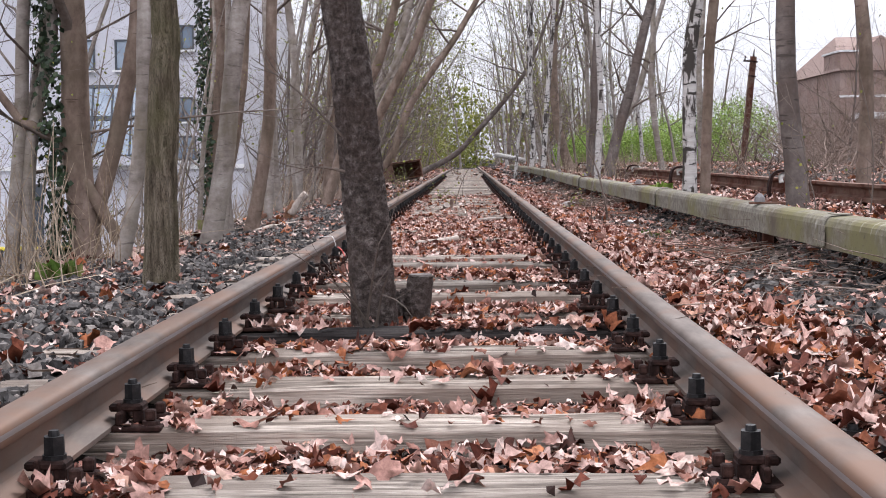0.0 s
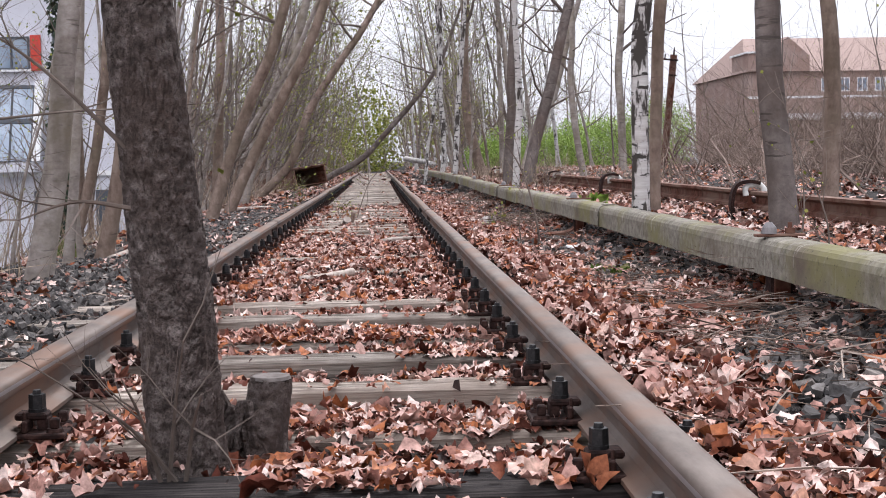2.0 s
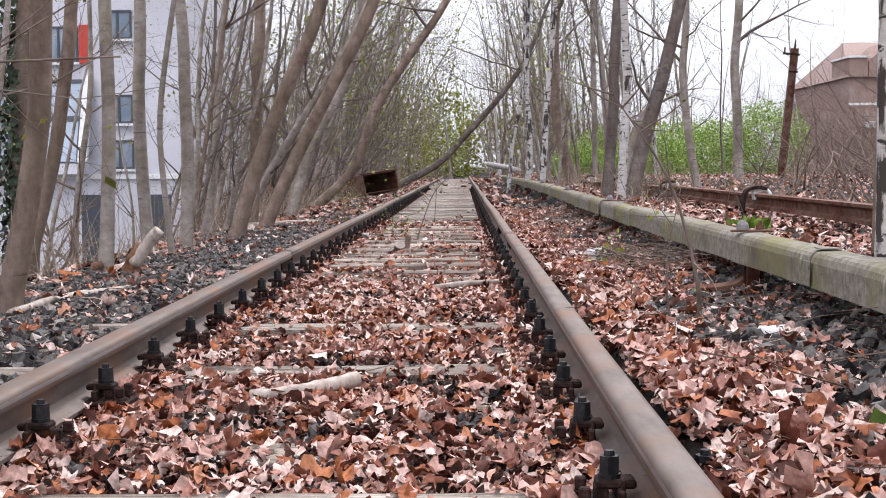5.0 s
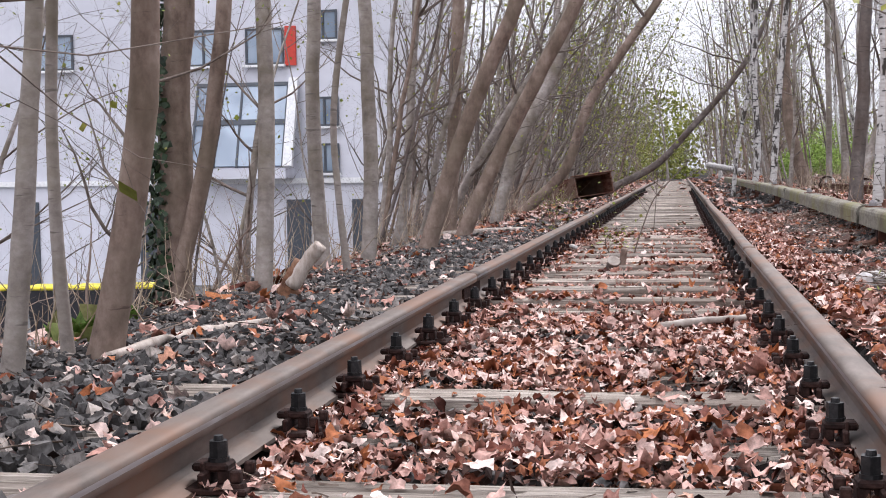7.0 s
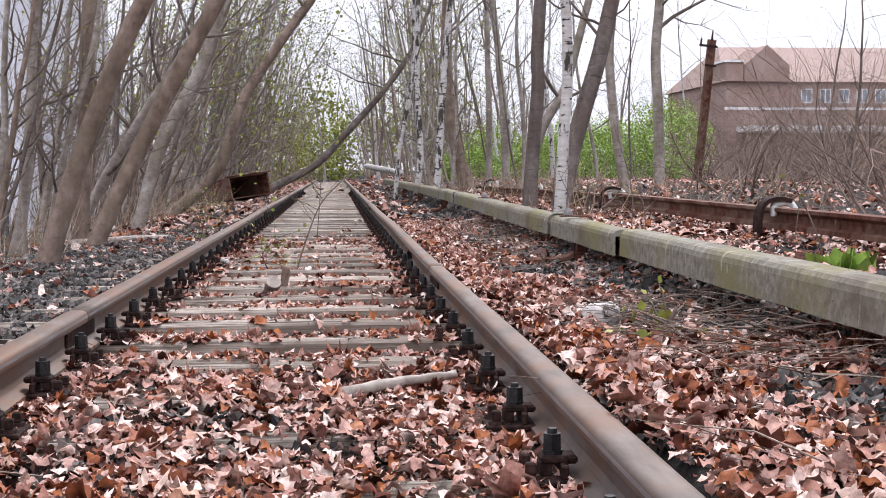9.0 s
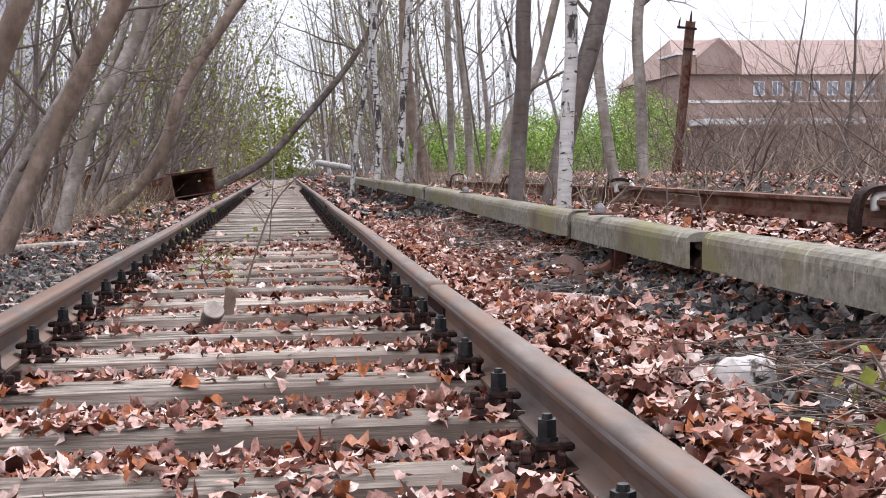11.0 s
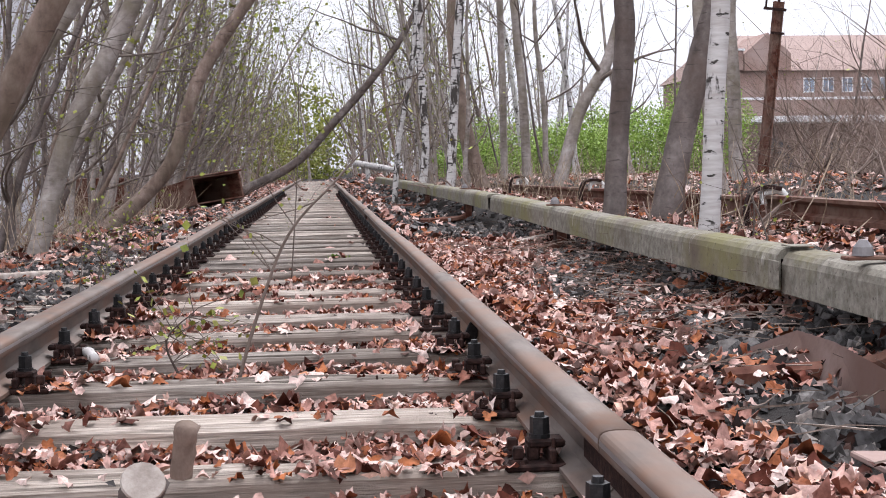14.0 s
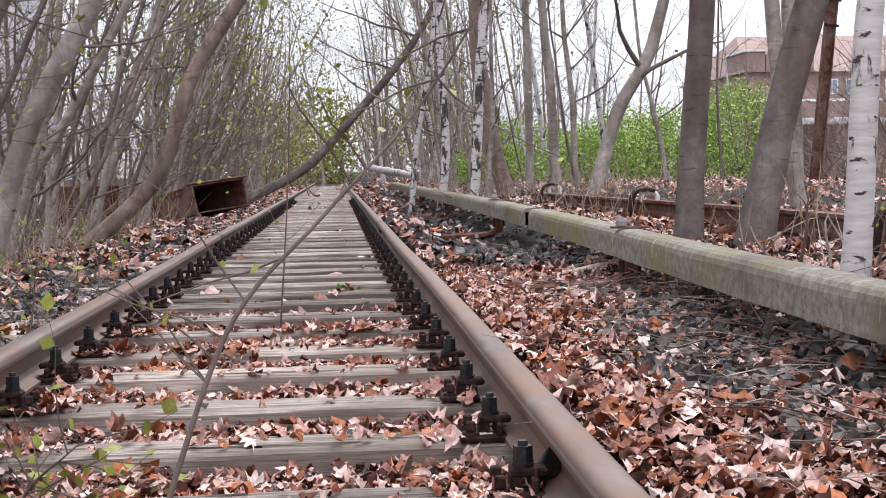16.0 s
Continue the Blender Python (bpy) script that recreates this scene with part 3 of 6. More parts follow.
def hook_bracket(y, turn=0.0):
    th = empty("hooked_bracket", pose(3.25, y, 0.0, 0, 0, turn), "black iron hook holding the bare rail by a white insulator", "bracket", "hooked brackets")
    v, f = ribbon([(0.5, 0, 0.285), (0.1, 0, 0.28), (-0.1, 0, 0.3), (-0.17, 0, 0.38), (-0.17, 0, 0.5), (-0.13, 0, 0.59), (-0.04, 0, 0.615), (0.05, 0, 0.6)], 0.05, 0.028)
    soup_part("hook", v, f, RUST_DARK, th)
    s = Soup()
    s.tube(spline([(-0.06, -0.0, 0.5), (-0.065, 0, 0.56), (-0.02, 0, 0.585), (0.05, 0, 0.585), (0.085, 0, 0.55), (0.08, 0, 0.49)], 4), [0.026, 0.024, 0.022, 0.022] * 5 + [0.026], 8)
    soup_part("insulator", s.v, s.f, PORCELAIN, th, True)["label"] = "white porcelain insulator"
    bm = box(bmesh.new(), -0.5, 0.9, -0.12, 0.12, 0.16, 0.272, 0.01)
    part("footing", bm, SLEEPER_DARK, th, "black rotten timber footing")


for y, a in ((10.8, 3), (16.3, -4), (22.6, 5), (27.9, -8), (33.6, 4), (39.0, 0)):
    hook_bracket(y, a)


def cover_clamp(y):
    """A clamp with a porcelain dome and a rusty nut on top of the guard board."""
    z = cover_z(y) + 0.156
    th = empty("board_clamp", (1.93, y, z), "rusty clamp with grey porcelain dome on the guard board", "clamp", "board clamps")
    part("strap", box(bmesh.new(), -0.1, 0.11, -0.03, 0.03, 0.0, 0.012, 0.003), RUST_RED, th)
    bm = prism(bmesh.new(), 14, 0.034, 0.03, 0.013, 0.04, pose(-0.04, 0, 0))
    prism(bm, 14, 0.03, 0.012, 0.0401, 0.062, pose(-0.04, 0, 0))
    part("dome", bm, RUST_TOP, th)
    bm = prism(bmesh.new(), 6, 0.022, 0.022, 0.013, 0.036, pose(0.05, 0, 0))
    prism(bm, 8, 0.01, 0.01, 0.0361, 0.06, pose(0.05, 0, 0))
    part("nut", bm, RUST_RED, th)


for y in (11.32, 16.95, 23.2, 28.55, 34.4):
    cover_clamp(y)


def joint_sleeve(y):
    """A lapped end piece where two boards meet."""
    th = empty("joint_sleeve", (1.928, y, cover_z(y)), "pale lapped sleeve over a joint of the guard board", "sleeve", "joint sleeves")
    for c in ((-0.092, -0.087, 0.01, 0.11), (-0.045, 0.045, 0.159, 0.164), (0.087, 0.092, 0.01, 0.11)):
        part("sleeve_plate", box(bmesh.new(), c[0], c[1], -0.05, 0.05, c[2], c[3], 0.001), COVER, th)


for y in (9.735, 15.465, 23.855):
    joint_sleeve(y)


# ---- buildings beyond the embankments ----
def window_unit(parent, x, z, w, h, y, shutter=False):
    """A glazed window set into a wall that faces the track."""
    win = part("window", box(bmesh.new(), x - w / 2, x + w / 2, y - 0.02, y + 0.06, z, z + h), GLASS, parent)
    bm = bmesh.new()
    for a, b, c, d in ((x - w / 2 - 0.06, x + w / 2 + 0.06, z - 0.06, z), (x - w / 2 - 0.06, x + w / 2 + 0.06, z + h, z + h + 0.06), (x - w / 2 - 0.06, x - w / 2, z, z + h), (x + w / 2, x + w / 2 + 0.06, z, z + h), (x - 0.03, x + 0.03, z, z + h)):
        box(bm, a, b, y - 0.07, y - 0.025, c, d)
    part("frame", bm, FRAME_DARK, win)
    part("sill", box(bmesh.new(), x - w / 2 - 0.12, x + w / 2 + 0.12, y - 0.2, y - 0.075, z - 0.13, z - 0.065), FRAME_WHITE, win)
    if shutter:
        part("shutter", box(bmesh.new(), x + w / 2 + 0.1, x + w / 2 + 0.42, y - 0.09, y - 0.01, z - 0.1, z + h + 0.1, 0.01), RED_PAINT, win, "red painted shutter panel")


def white_house():
    Y = 48.0
    th = empty("apartment_building", (0, 0, 0), "white rendered apartment building with red shutter panels beyond the trees", "building")
    part("wall", box(bmesh.new(), -34, -7.4, Y, Y + 12, -2.4, 14.5), WHITE_WALL, th)
    part("roof", box(bmesh.new(), -34.4, -7.1, Y - 0.4, Y + 12.4, 14.5, 14.9, 0.05), FRAME_DARK, th)
    part("cornice", box(bmesh.new(), -34, -7.38, Y - 0.1, Y - 0.004, 0.55, 0.7), FRAME_WHITE, th)
    for x in (-12.9, -11.1, -17.4, -21.6, -25.8):
        for i, z in enumerate((3.95, 6.7, 9.4, 12.0)):
            window_unit(th, x, z, 1.0, 0.9, Y, x in (-11.1, -21.6))
    for x in (-9.4,):
        for z in (0.9, 2.2, 4.6, 7.3):
            window_unit(th, x, z, 0.7, 0.7, Y)
    for x in (-14.6, -10.2, -8.3, -18.4, -22.5):
        part("door", box(bmesh.new(), x - 0.35, x + 0.35, Y - 0.06, Y - 0.004, -2.35, 0.1, 0.02), FRAME_DARK, th, "dark narrow glazed door")
    bay = part("glazed_bay", box(bmesh.new(), -13.1, -10.3, Y - 0.9, Y - 0.01, 0.7, 1.0), WHITE_WALL, th, "sloping glazed stair bay")
    slope = pose(0, Y - 0.9, 1.0, -18, 0, 0)
    for i in range(4):
        bm = box(bmesh.new(), -13.0 + i * 0.66, -13.0 + i * 0.66 + 0.6, -0.02, 0.03, 0.05, 2.4, 0, slope)
        part("pane", bm, GLASS, bay)
    bm = bmesh.new()
    for i in range(5):
        box(bm, -13.06 + i * 0.66, -13.0 + i * 0.66, -0.05, 0.04, 0.0, 2.45, 0, slope)
    box(bm, -13.06, -10.36, -0.06, 0.035, 1.25, 1.4, 0, slope)
    box(bm, -13.06, -10.36, -0.06, 0.035, 2.4, 2.5, 0, slope)
    part("glazing_bar_frame", bm, FRAME_DARK, bay)
    part("side_band", box(bmesh.new(), -10.36, -10.1, -0.12, 0.04, 0.0, 2.6, 0, slope), FRAME_WHITE, bay)


white_house()


def brick_house():
    Y = 150.0
    th = empty("brick_building", (4.2, 0, 0), "red brick factory building with a clay tile roof", "building")
    part("wall", box(bmesh.new(), 36.8, 120, Y, Y + 24, -2.5, 9.9), BRICK_WALL, th)
    bm = bmesh.new()
    pts = [(36.4, Y - 0.6, 9.9), (120.5, Y - 0.6, 9.9), (120.5, Y + 12, 14.6), (39.5, Y + 12, 14.6), (36.4, Y + 24.6, 9.9), (120.5, Y + 24.6, 9.9)]
    q = [bm.verts.new(p) for p in pts]
    for f in ((0, 1, 2, 3), (4, 3, 2, 5), (0, 3, 4), (1, 5, 2), (0, 4, 5, 1)):
        bm.faces.new([q[i] for i in f])
    part("roof", bm, ROOF_TILE, th)
    bm = bmesh.new()
    a = [bm.verts.new(p) for p in ((38.6, Y - 0.7, 9.9), (38.6, Y - 0.7, 11.6), (41.0, Y - 0.7, 13.7), (43.4, Y - 0.7, 11.6), (43.4, Y - 0.7, 9.9))]
    bm.faces.new(a)
    back = bmesh.ops.extrude_face_region(bm, geom=bm.faces[:])["geom"]
    for v in back:
        if isinstance(v, bmesh.types.BMVert):
            v.co.y += 8
    part("gable", bm, BRICK_WALL, th)
    part("stair_tower", box(bmesh.new(), 36.6, 38.5, Y - 0.65, Y + 6, 9.95, 11.9), BRICK_WALL, th)
    part("tower_coping", box(bmesh.new(), 36.4, 38.58, Y - 0.85, Y + 6.2, 11.9, 12.1), FRAME_WHITE, th)
    part("canopy", box(bmesh.new(), 38, 118, Y - 5, Y - 0.01, 4.6, 5.2, 0.04), FRAME_WHITE, th, "pale grey flat canopy")
    part("string_course", box(bmesh.new(), 36.7, 120, Y - 0.16, Y - 0.004, 7.0, 7.25), FRAME_WHITE, th)
    for i in range(32):
        x = 45.5 + i * 2.0
        w = part("window", box(bmesh.new(), x - 0.5, x + 0.5, Y - 0.05, Y + 0.02, 7.8, 9.1), GLASS, th)
        bm = bmesh.new()
        for c in ((x - 0.6, x - 0.5, 7.7, 9.2), (x + 0.5, x + 0.6, 7.7, 9.2), (x - 0.5, x + 0.5, 9.1, 9.2), (x - 0.5, x + 0.5, 7.7, 7.8), (x - 0.05, x + 0.05, 7.8, 9.1)):
            box(bm, c[0], c[1], Y - 0.1, Y - 0.055, c[2], c[3])
        part("frame", bm, FRAME_WHITE, w)
    for i in range(12):
        x = 42.0 + i * 6.2
        bm = box(bmesh.new(), x - 1.8, x + 1.8, Y - 0.06, Y - 0.004, -2.2, 1.4)
        prism(bm, 24, 1.8, 1.8, 0.004, 0.06, pose(x, Y, 1.4, 90, 0, 0))
        part("arched_door", bm, FRAME_DARK, th, "dark arched doorway")


brick_house()


def wheelie_bin(x, y, turn):
    th = empty("wheelie_bin", pose(x, y, -2.33, 0, 0, turn), "black wheelie bin with a yellow lid in the yard", "bin", "yard bins")
    bm = bmesh.new()
    prism(bm, 4, 0.36, 0.46, 0.06, 0.95, pose(0, 0, 0, 0, 0, 45))
    part("body", bm, BIN_BLACK, th)
    bm = box(bmesh.new(), -0.36, 0.36, -0.38, 0.36, 0.955, 1.03, 0.03)
    part("lid", bm, BIN_YELLOW, th, "yellow hinged lid")
    for s in (-1, 1):
        part("wheel", prism(bmesh.new(), 12, 0.1, 0.1, -0.03, 0.03, pose(s * 0.3, 0.28, 0.1, 0, 90, 0)), BIN_BLACK, th)


for i, (x, y, a) in enumerate(((-11.9, 36.2, 4), (-11.05, 36.3, -3), (-10.0, 36.6, 6), (-12.9, 36.0, 2))):
    wheelie_bin(x, y, a)


# ---- trees that stand by themselves ----
def tree(kind, bark, ctrl, y, r0, r1, label, seed, height=9.0, boughs=9, low=2.2, sides=14, steps=8, flare=1.25, relief=0.0, furrow=0.0, crown=True, levels=2, plates=0.0):
    """A tree whose stem follows the points (x, z) at the distance y along the track and then grows on to its height."""
    rg = random.Random(seed)
    pts = [Vector((x, y, z)) for x, z in ctrl]
    gz = float(ground_z(ctrl[0][0], y))
    if pts[0].z > gz - 0.05:
        k = (pts[1] - pts[0]).normalized()
        drop = pts[0].z - gz + 0.06
        pts.insert(0, pts[0] - Vector((k.x / max(k.z, 0.3) * drop * 0.7, 0, drop)))
    d = (pts[-1] - pts[-2]).normalized()
    d = (d + Vector((0, 0, 0.25))).normalized()
    while pts[-1].z < height:
        d = (d + Vector((rg.uniform(-0.12, 0.12), rg.uniform(-0.12, 0.12), 0.06))).normalized()
        pts.append(pts[-1] + d * 1.6)
    base = pts[0].copy()
    th = empty(kind, base, label, "tree", "trees beside the track")
    rel = [p - base for p in pts]
    n_ctrl = len(ctrl)
    path = spline(rel, steps)
    visible = (n_ctrl) * steps
    # the stem keeps its girth over the lower stretch and thins above it
    k = len(path)
    radii = []
    for i in range(k):
        u = i / max(1, visible)
        radii.append(r0 + (r1 - r0) * u if u <= 1 else r1 * max(0.15, 1 - 0.85 * (i - visible) / max(1, k - visible)))
    s = shaped_trunk(path, radii, sides, seed, flare, relief, furrow, plates)
    ob = soup_part("trunk", s.v, s.f, bark, th, True)
    if crown:
        tw, lv = Soup(), Soup()
        for i in range(boughs):
            j = rg.randrange(k)
            if path[j].z + base.z < low:
                j = rg.randrange(k // 3, k)
            if path[j].z + base.z < low:
                continue
            a = rg.uniform(0, 2 * math.pi)
            out = Vector((math.cos(a), math.sin(a), rg.uniform(0.2, 0.9))).normalized()
            grow(tw, rg, path[j], out, radii[j] * rg.uniform(0.25, 0.5), rg.uniform(1.2, 3.0), levels, lv)
        if tw.v:
            tagged(soup_part("crown", tw.v, tw.f, TWIG_TREE, th, True), kind="stuff")
        if lv.v:
            soup_part("foliage", lv.v, lv.f, SPRING, th)["label"] = "sparse young yellow-green leaves"
    return th


def plate_relief(x, y, z, seed):
    """Scaly bark: plates of uneven size that lift at one edge, with deep cracks between them."""
    wx = noise.noise_vector(Vector((x * 24, y * 24, z * 15 + seed)))
    wy = noise.noise_vector(Vector((x * 70, y * 70, z * 60 + seed)))
    size = 25 + 13 * noise.noise(Vector((x * 3, y * 3, z * 1.6 + seed)))
    q = Vector((x * size * 1.25, y * size * 1.25, z * size * 0.8 + seed)) + wx * 0.55 + wy * 0.22
    d, near = noise.voronoi(q)
    edge = min(1.0, max(0.0, (d[1] - d[0]) * 9.0 - 0.15))
    c = near[0]
    hash_a = noise.noise(c * 3.7) * 0.5 + 0.5
    lift = (q.z - c.z) * (0.9 if hash_a > 0.5 else -0.7)
    fine = noise.noise(Vector((x * 50, y * 50, z * 260))) + wy.x * 0.6
    return edge * (0.35 + 0.9 * hash_a + 0.55 * lift) + 0.12 * fine - 0.45


def shaped_trunk(path, radii, sides, seed, flare, relief, furrow, plates=0.0):
    s = Soup()
    k = len(path)
    ref = Vector((0, 1, 0))
    for i, p in enumerate(path):
        d = (path[min(i + 1, k - 1)] - path[max(i - 1, 0)]).normalized()
        a = d.cross(ref).normalized()
        b = d.cross(a)
        h = p.z
        for j in range(sides):
            w = 2 * math.pi * j / sides
            ca, sa = math.cos(w), math.sin(w)
            r = radii[i] * (1 + (flare - 1) * math.exp(-h * 7) * (1 + 0.5 * math.sin(w * 3 + seed)))
            rr = r * (1 + 0.05 * noise.noise(Vector((ca * 1.5, sa * 1.5, h * 1.4 + seed))) + (0 if relief or furrow else 0.06 * max(0, noise.noise(Vector((seed, ca * 0.6, h * 7.0))) - 0.25) * 2))
            if plates and h < 2.4:
                rr += plates * plate_relief(ca * r, sa * r, h, seed)
            if relief:
                rr += relief * noise.noise(Vector((ca * r * 40, sa * r * 40, h * 17 + seed))) + relief * 0.8 * abs(noise.noise(Vector((ca * r * 18, sa * r * 18, h * 30 + seed))))
            if furrow:
                rr -= furrow * max(0, 0.4 - abs(noise.noise(Vector((ca * r * 26, sa * r * 26, h * 3.2 + seed))))) * 2
            q = p + (a * ca + b * sa) * rr
            s.v.append((q.x, q.y, q.z))
    for i in range(k - 1):
        for j in range(sides):
            t = (j + 1) % sides
            s.f.append((i * sides + j, i * sides + t, (i + 1) * sides + t, (i + 1) * sides + j))
    s.f.append(tuple((k - 1) * sides + j for j in range(sides)))
    return s


track_tree = tree("cherry_tree", BARK_FLAKY, [(-0.268, 0.1), (-0.285, 0.45), (-0.312, 0.75), (-0.352, 1.17), (-0.392, 1.45)], 9.15, 0.1, 0.083, "cherry tree with dark flaky bark growing between the rails", 3, 7.5, 7, 2.3, 210, 64, 1.12, 0.0, 0.0, plates=0.009)
tree("robinia_tree", BARK_FURROW, [(-1.68, 0.08), (-1.66, 0.73), (-1.63, 1.33), (-1.63, 1.72)], 11.2, 0.112, 0.085, "upright tree with greenish furrowed bark on the ballast edge", 4, 9, 7, 2.6, 72, 36, 1.2, 0.0, 0.02)
SM = "slender tree with smooth grey-brown bark on the embankment"
tree("maple_tree", BARK_SMOOTH, [(-2.57, -0.15), (-2.43, 0.42), (-2.33, 1.15), (-2.29, 2.0)], 13.5, 0.06, 0.055, SM, 5, 8, 6, 2.4)
tree("maple_tree", BARK_SMOOTH, [(-2.18, -0.02), (-2.02, 0.8), (-1.94, 1.5), (-1.84, 2.2)], 15.2, 0.1, 0.076, SM, 6, 10, 9, 2.6)
ivy_tree = tree("ivy_tree", BARK_BROWN, [(-3.28, -0.4), (-3.21, 0.66), (-3.21, 1.46), (-3.15, 2.06)], 21.0, 0.13, 0.1, "old brown tree with dark ivy climbing its stem", 7, 9, 10, 2.0)
tree("maple_tree", BARK_BROWN, [(-3.16, 0.1), (-2.95, 0.9), (-2.84, 1.57), (-2.78, 2.05)], 20.9, 0.062, 0.054, SM, 8, 8, 6, 2.4)
tree("maple_tree", BARK_BROWN, [(-2.18, -0.01), (-2.06, 0.55), (-1.97, 1.09), (-1.94, 1.58)], 17.47, 0.076, 0.062, "leaning tree with smooth reddish-brown bark above the yard", 9, 9, 8, 2.4, 24, 12)
tree("maple_tree", BARK_SMOOTH, [(-2.39, -0.07), (-2.43, 0.54), (-2.44, 1.1), (-2.42, 1.61)], 17.56, 0.03, 0.024, SM, 10, 6, 4, 2.2)
tree("maple_tree", BARK_SMOOTH, [(-2.4, -0.09), (-2.32, 0.62), (-2.28, 1.08), (-2.24, 1.53)], 17.04, 0.046, 0.032, SM, 11, 7, 5, 2.2)
tree("maple_tree", BARK_SMOOTH, [(-2.48, -0.02), (-2.44, 0.85), (-2.43, 1.43), (-2.44, 2.0)], 20.7, 0.062, 0.052, SM, 12, 9, 7, 2.5)
tree("maple_tree", BARK_SMOOTH, [(-2.64, -0.09), (-2.7, 0.76), (-2.72, 1.57), (-2.69, 2.28)], 22.9, 0.063, 0.056, SM, 13, 9, 7, 2.5)
tree("maple_tree", BARK_SMOOTH, [(-2.53, -0.08), (-2.49, 0.85), (-2.51, 1.64), (-2.53, 2.42)], 24.05, 0.075, 0.062, SM, 14, 9, 7, 2.8)
tree("maple_tree", BARK_SMOOTH, [(-2.29, 0.03), (-2.35, 0.62), (-2.38, 1.3), (-2.26, 2.19)], 22.3, 0.03, 0.026, SM, 15, 7, 5, 2.5)
LEANING = "brown-barked tree leaning towards the track"
tree("maple_tree", BARK_BROWN, [(-2.21, 0.02), (-1.95, 0.84), (-1.55, 1.86), (-1.25, 2.53)], 25.3, 0.095, 0.074, LEANING, 16, 10, 9, 2.6)
tree("maple_tree", BARK_BROWN, [(-2.15, 0.16), (-1.74, 1.03), (-1.26, 1.95), (-0.82, 2.78)], 27.5, 0.09, 0.079, LEANING, 17, 10, 9, 2.6)
tree("maple_tree", BARK_BROWN, [(-2.53, 0.06), (-2.46, 1.2), (-2.42, 2.12), (-2.37, 2.96)], 28.5, 0.09, 0.078, "straight reddish-brown tree on the embankment", 18, 10, 8, 3.0)
tree("maple_tree", BARK_BROWN, [(-2.7, 0.0), (-1.86, 0.83), (-1.41, 2.04), (-0.64, 3.22), (-0.04, 4.06)], 38.0, 0.115, 0.078, LEANING, 19, 10, 10, 3.0)
tree("maple_tree", BARK_SMOOTH, [(-2.39, 0.15), (-2.08, 1.18), (-1.47, 2.36), (-1.25, 3.36)], 32.0, 0.092, 0.085, LEANING, 20, 10, 9, 3.0)
tree("fallen_tree", BARK_GREY, [(-1.5, 0.3), (-0.3, 0.93), (0.66, 1.92), (1.63, 3.01), (2.41, 4.17)], 50.0, 0.12, 0.068, "half-fallen leaning tree bent across the track", 21, 7, 12, 3.0)
tree("birch_tree", BIRCH_ROUGH, [(2.141, 0.285), (2.137, 0.751), (2.135, 1.328), (2.164, 1.901)], 15.3, 0.068, 0.06, "white birch with black bark patches beside the guard board", 22, 9, 7, 2.8, 20)
tree("maple_tree", BARK_BROWN, [(2.507, 0.203), (2.512, 0.736), (2.536, 1.398), (2.568, 2.053)], 16.6, 0.05, 0.05, "straight brown stem close behind a birch", 23, 9, 7, 2.8)
tree("maple_tree", BARK_GREY, [(2.76, 0.284), (2.728, 0.747), (2.672, 1.239), (2.65, 1.726)], 13.9, 0.09, 0.075, "grey-barked tree beside the bare conductor rail", 24, 9, 8, 2.5, 24)
tree("maple_tree", BARK_BROWN, [(4.62, 0.1), (4.66, 1.19), (4.65, 1.69), (4.62, 2.19)], 18.5, 0.086, 0.07, SM, 25, 9, 9, 2.0)
tree("maple_tree", BARK_GREY, [(2.582, 0.496), (2.594, 0.78), (2.629, 1.244), (2.675, 1.859), (2.667, 2.267)], 29.7, 0.09, 0.078, "grey tree of a pair sharing one root", 26, 10, 9, 2.4, 20)
tree("maple_tree", BARK_GREY, [(2.914, 0.524), (2.966, 0.774), (3.044, 1.123), (3.199, 1.67), (3.354, 2.215)], 29.3, 0.115, 0.095, "dark grey leaning tree of a pair sharing one root", 27, 10, 9, 2.4, 20)
tree("birch_tree", BIRCH, [(2.391, 0.354), (2.404, 0.544), (2.433, 1.19), (2.466, 1.868)], 26.5, 0.06, 0.052, "slim white birch behind the guard board", 28, 9, 6, 2.6, 20)
tree("birch_tree", BIRCH_ROUGH, [(1.995, 0.515), (2.057, 1.239), (1.984, 2.578), (2.002, 3.804)], 42.0, 0.075, 0.06, "slim white birch near the guard board", 29, 9, 6, 3.0)
tree("birch_tree", BIRCH_ROUGH, [(2.17, 0.542), (2.205, 1.085), (2.275, 2.254), (2.372, 3.416)], 38.9, 0.075, 0.064, "slim white birch near the guard board", 30, 9, 6, 3.0)
tree("birch_tree", BIRCH_ROUGH, [(1.596, 0.619), (1.673, 1.371), (1.86, 2.333), (1.982, 3.292)], 43.0, 0.05, 0.045, "slim bent white birch near the guard board", 31, 9, 6, 3.0)
tree("maple_tree", BARK_SMOOTH, [(4.29, 0.5), (4.2, 2.34), (4.12, 3.09), (4.05, 3.95)], 45.0, 0.1, 0.075, SM, 32, 11, 9, 3.0)
tree("maple_tree", BARK_SMOOTH, [(4.11, 0.5), (4.1, 2.47), (4.08, 3.28), (4.06, 4.2)], 47.0, 0.082, 0.07, SM, 33, 11, 9, 3.0)
tree("maple_tree", BARK_SMOOTH, [(4.02, 0.5), (4.34, 1.6), (4.74, 2.29), (4.92, 2.8)], 40.0, 0.112, 0.086, "bent grey-brown tree by the green bushes", 34, 9, 10, 2.0)
tree("maple_tree", BARK_SMOOTH, [(6.24, 0.3), (6.2, 1.85), (6.14, 2.89), (6.21, 3.92)], 38.0, 0.103, 0.082, SM, 35, 10, 10, 2.4)
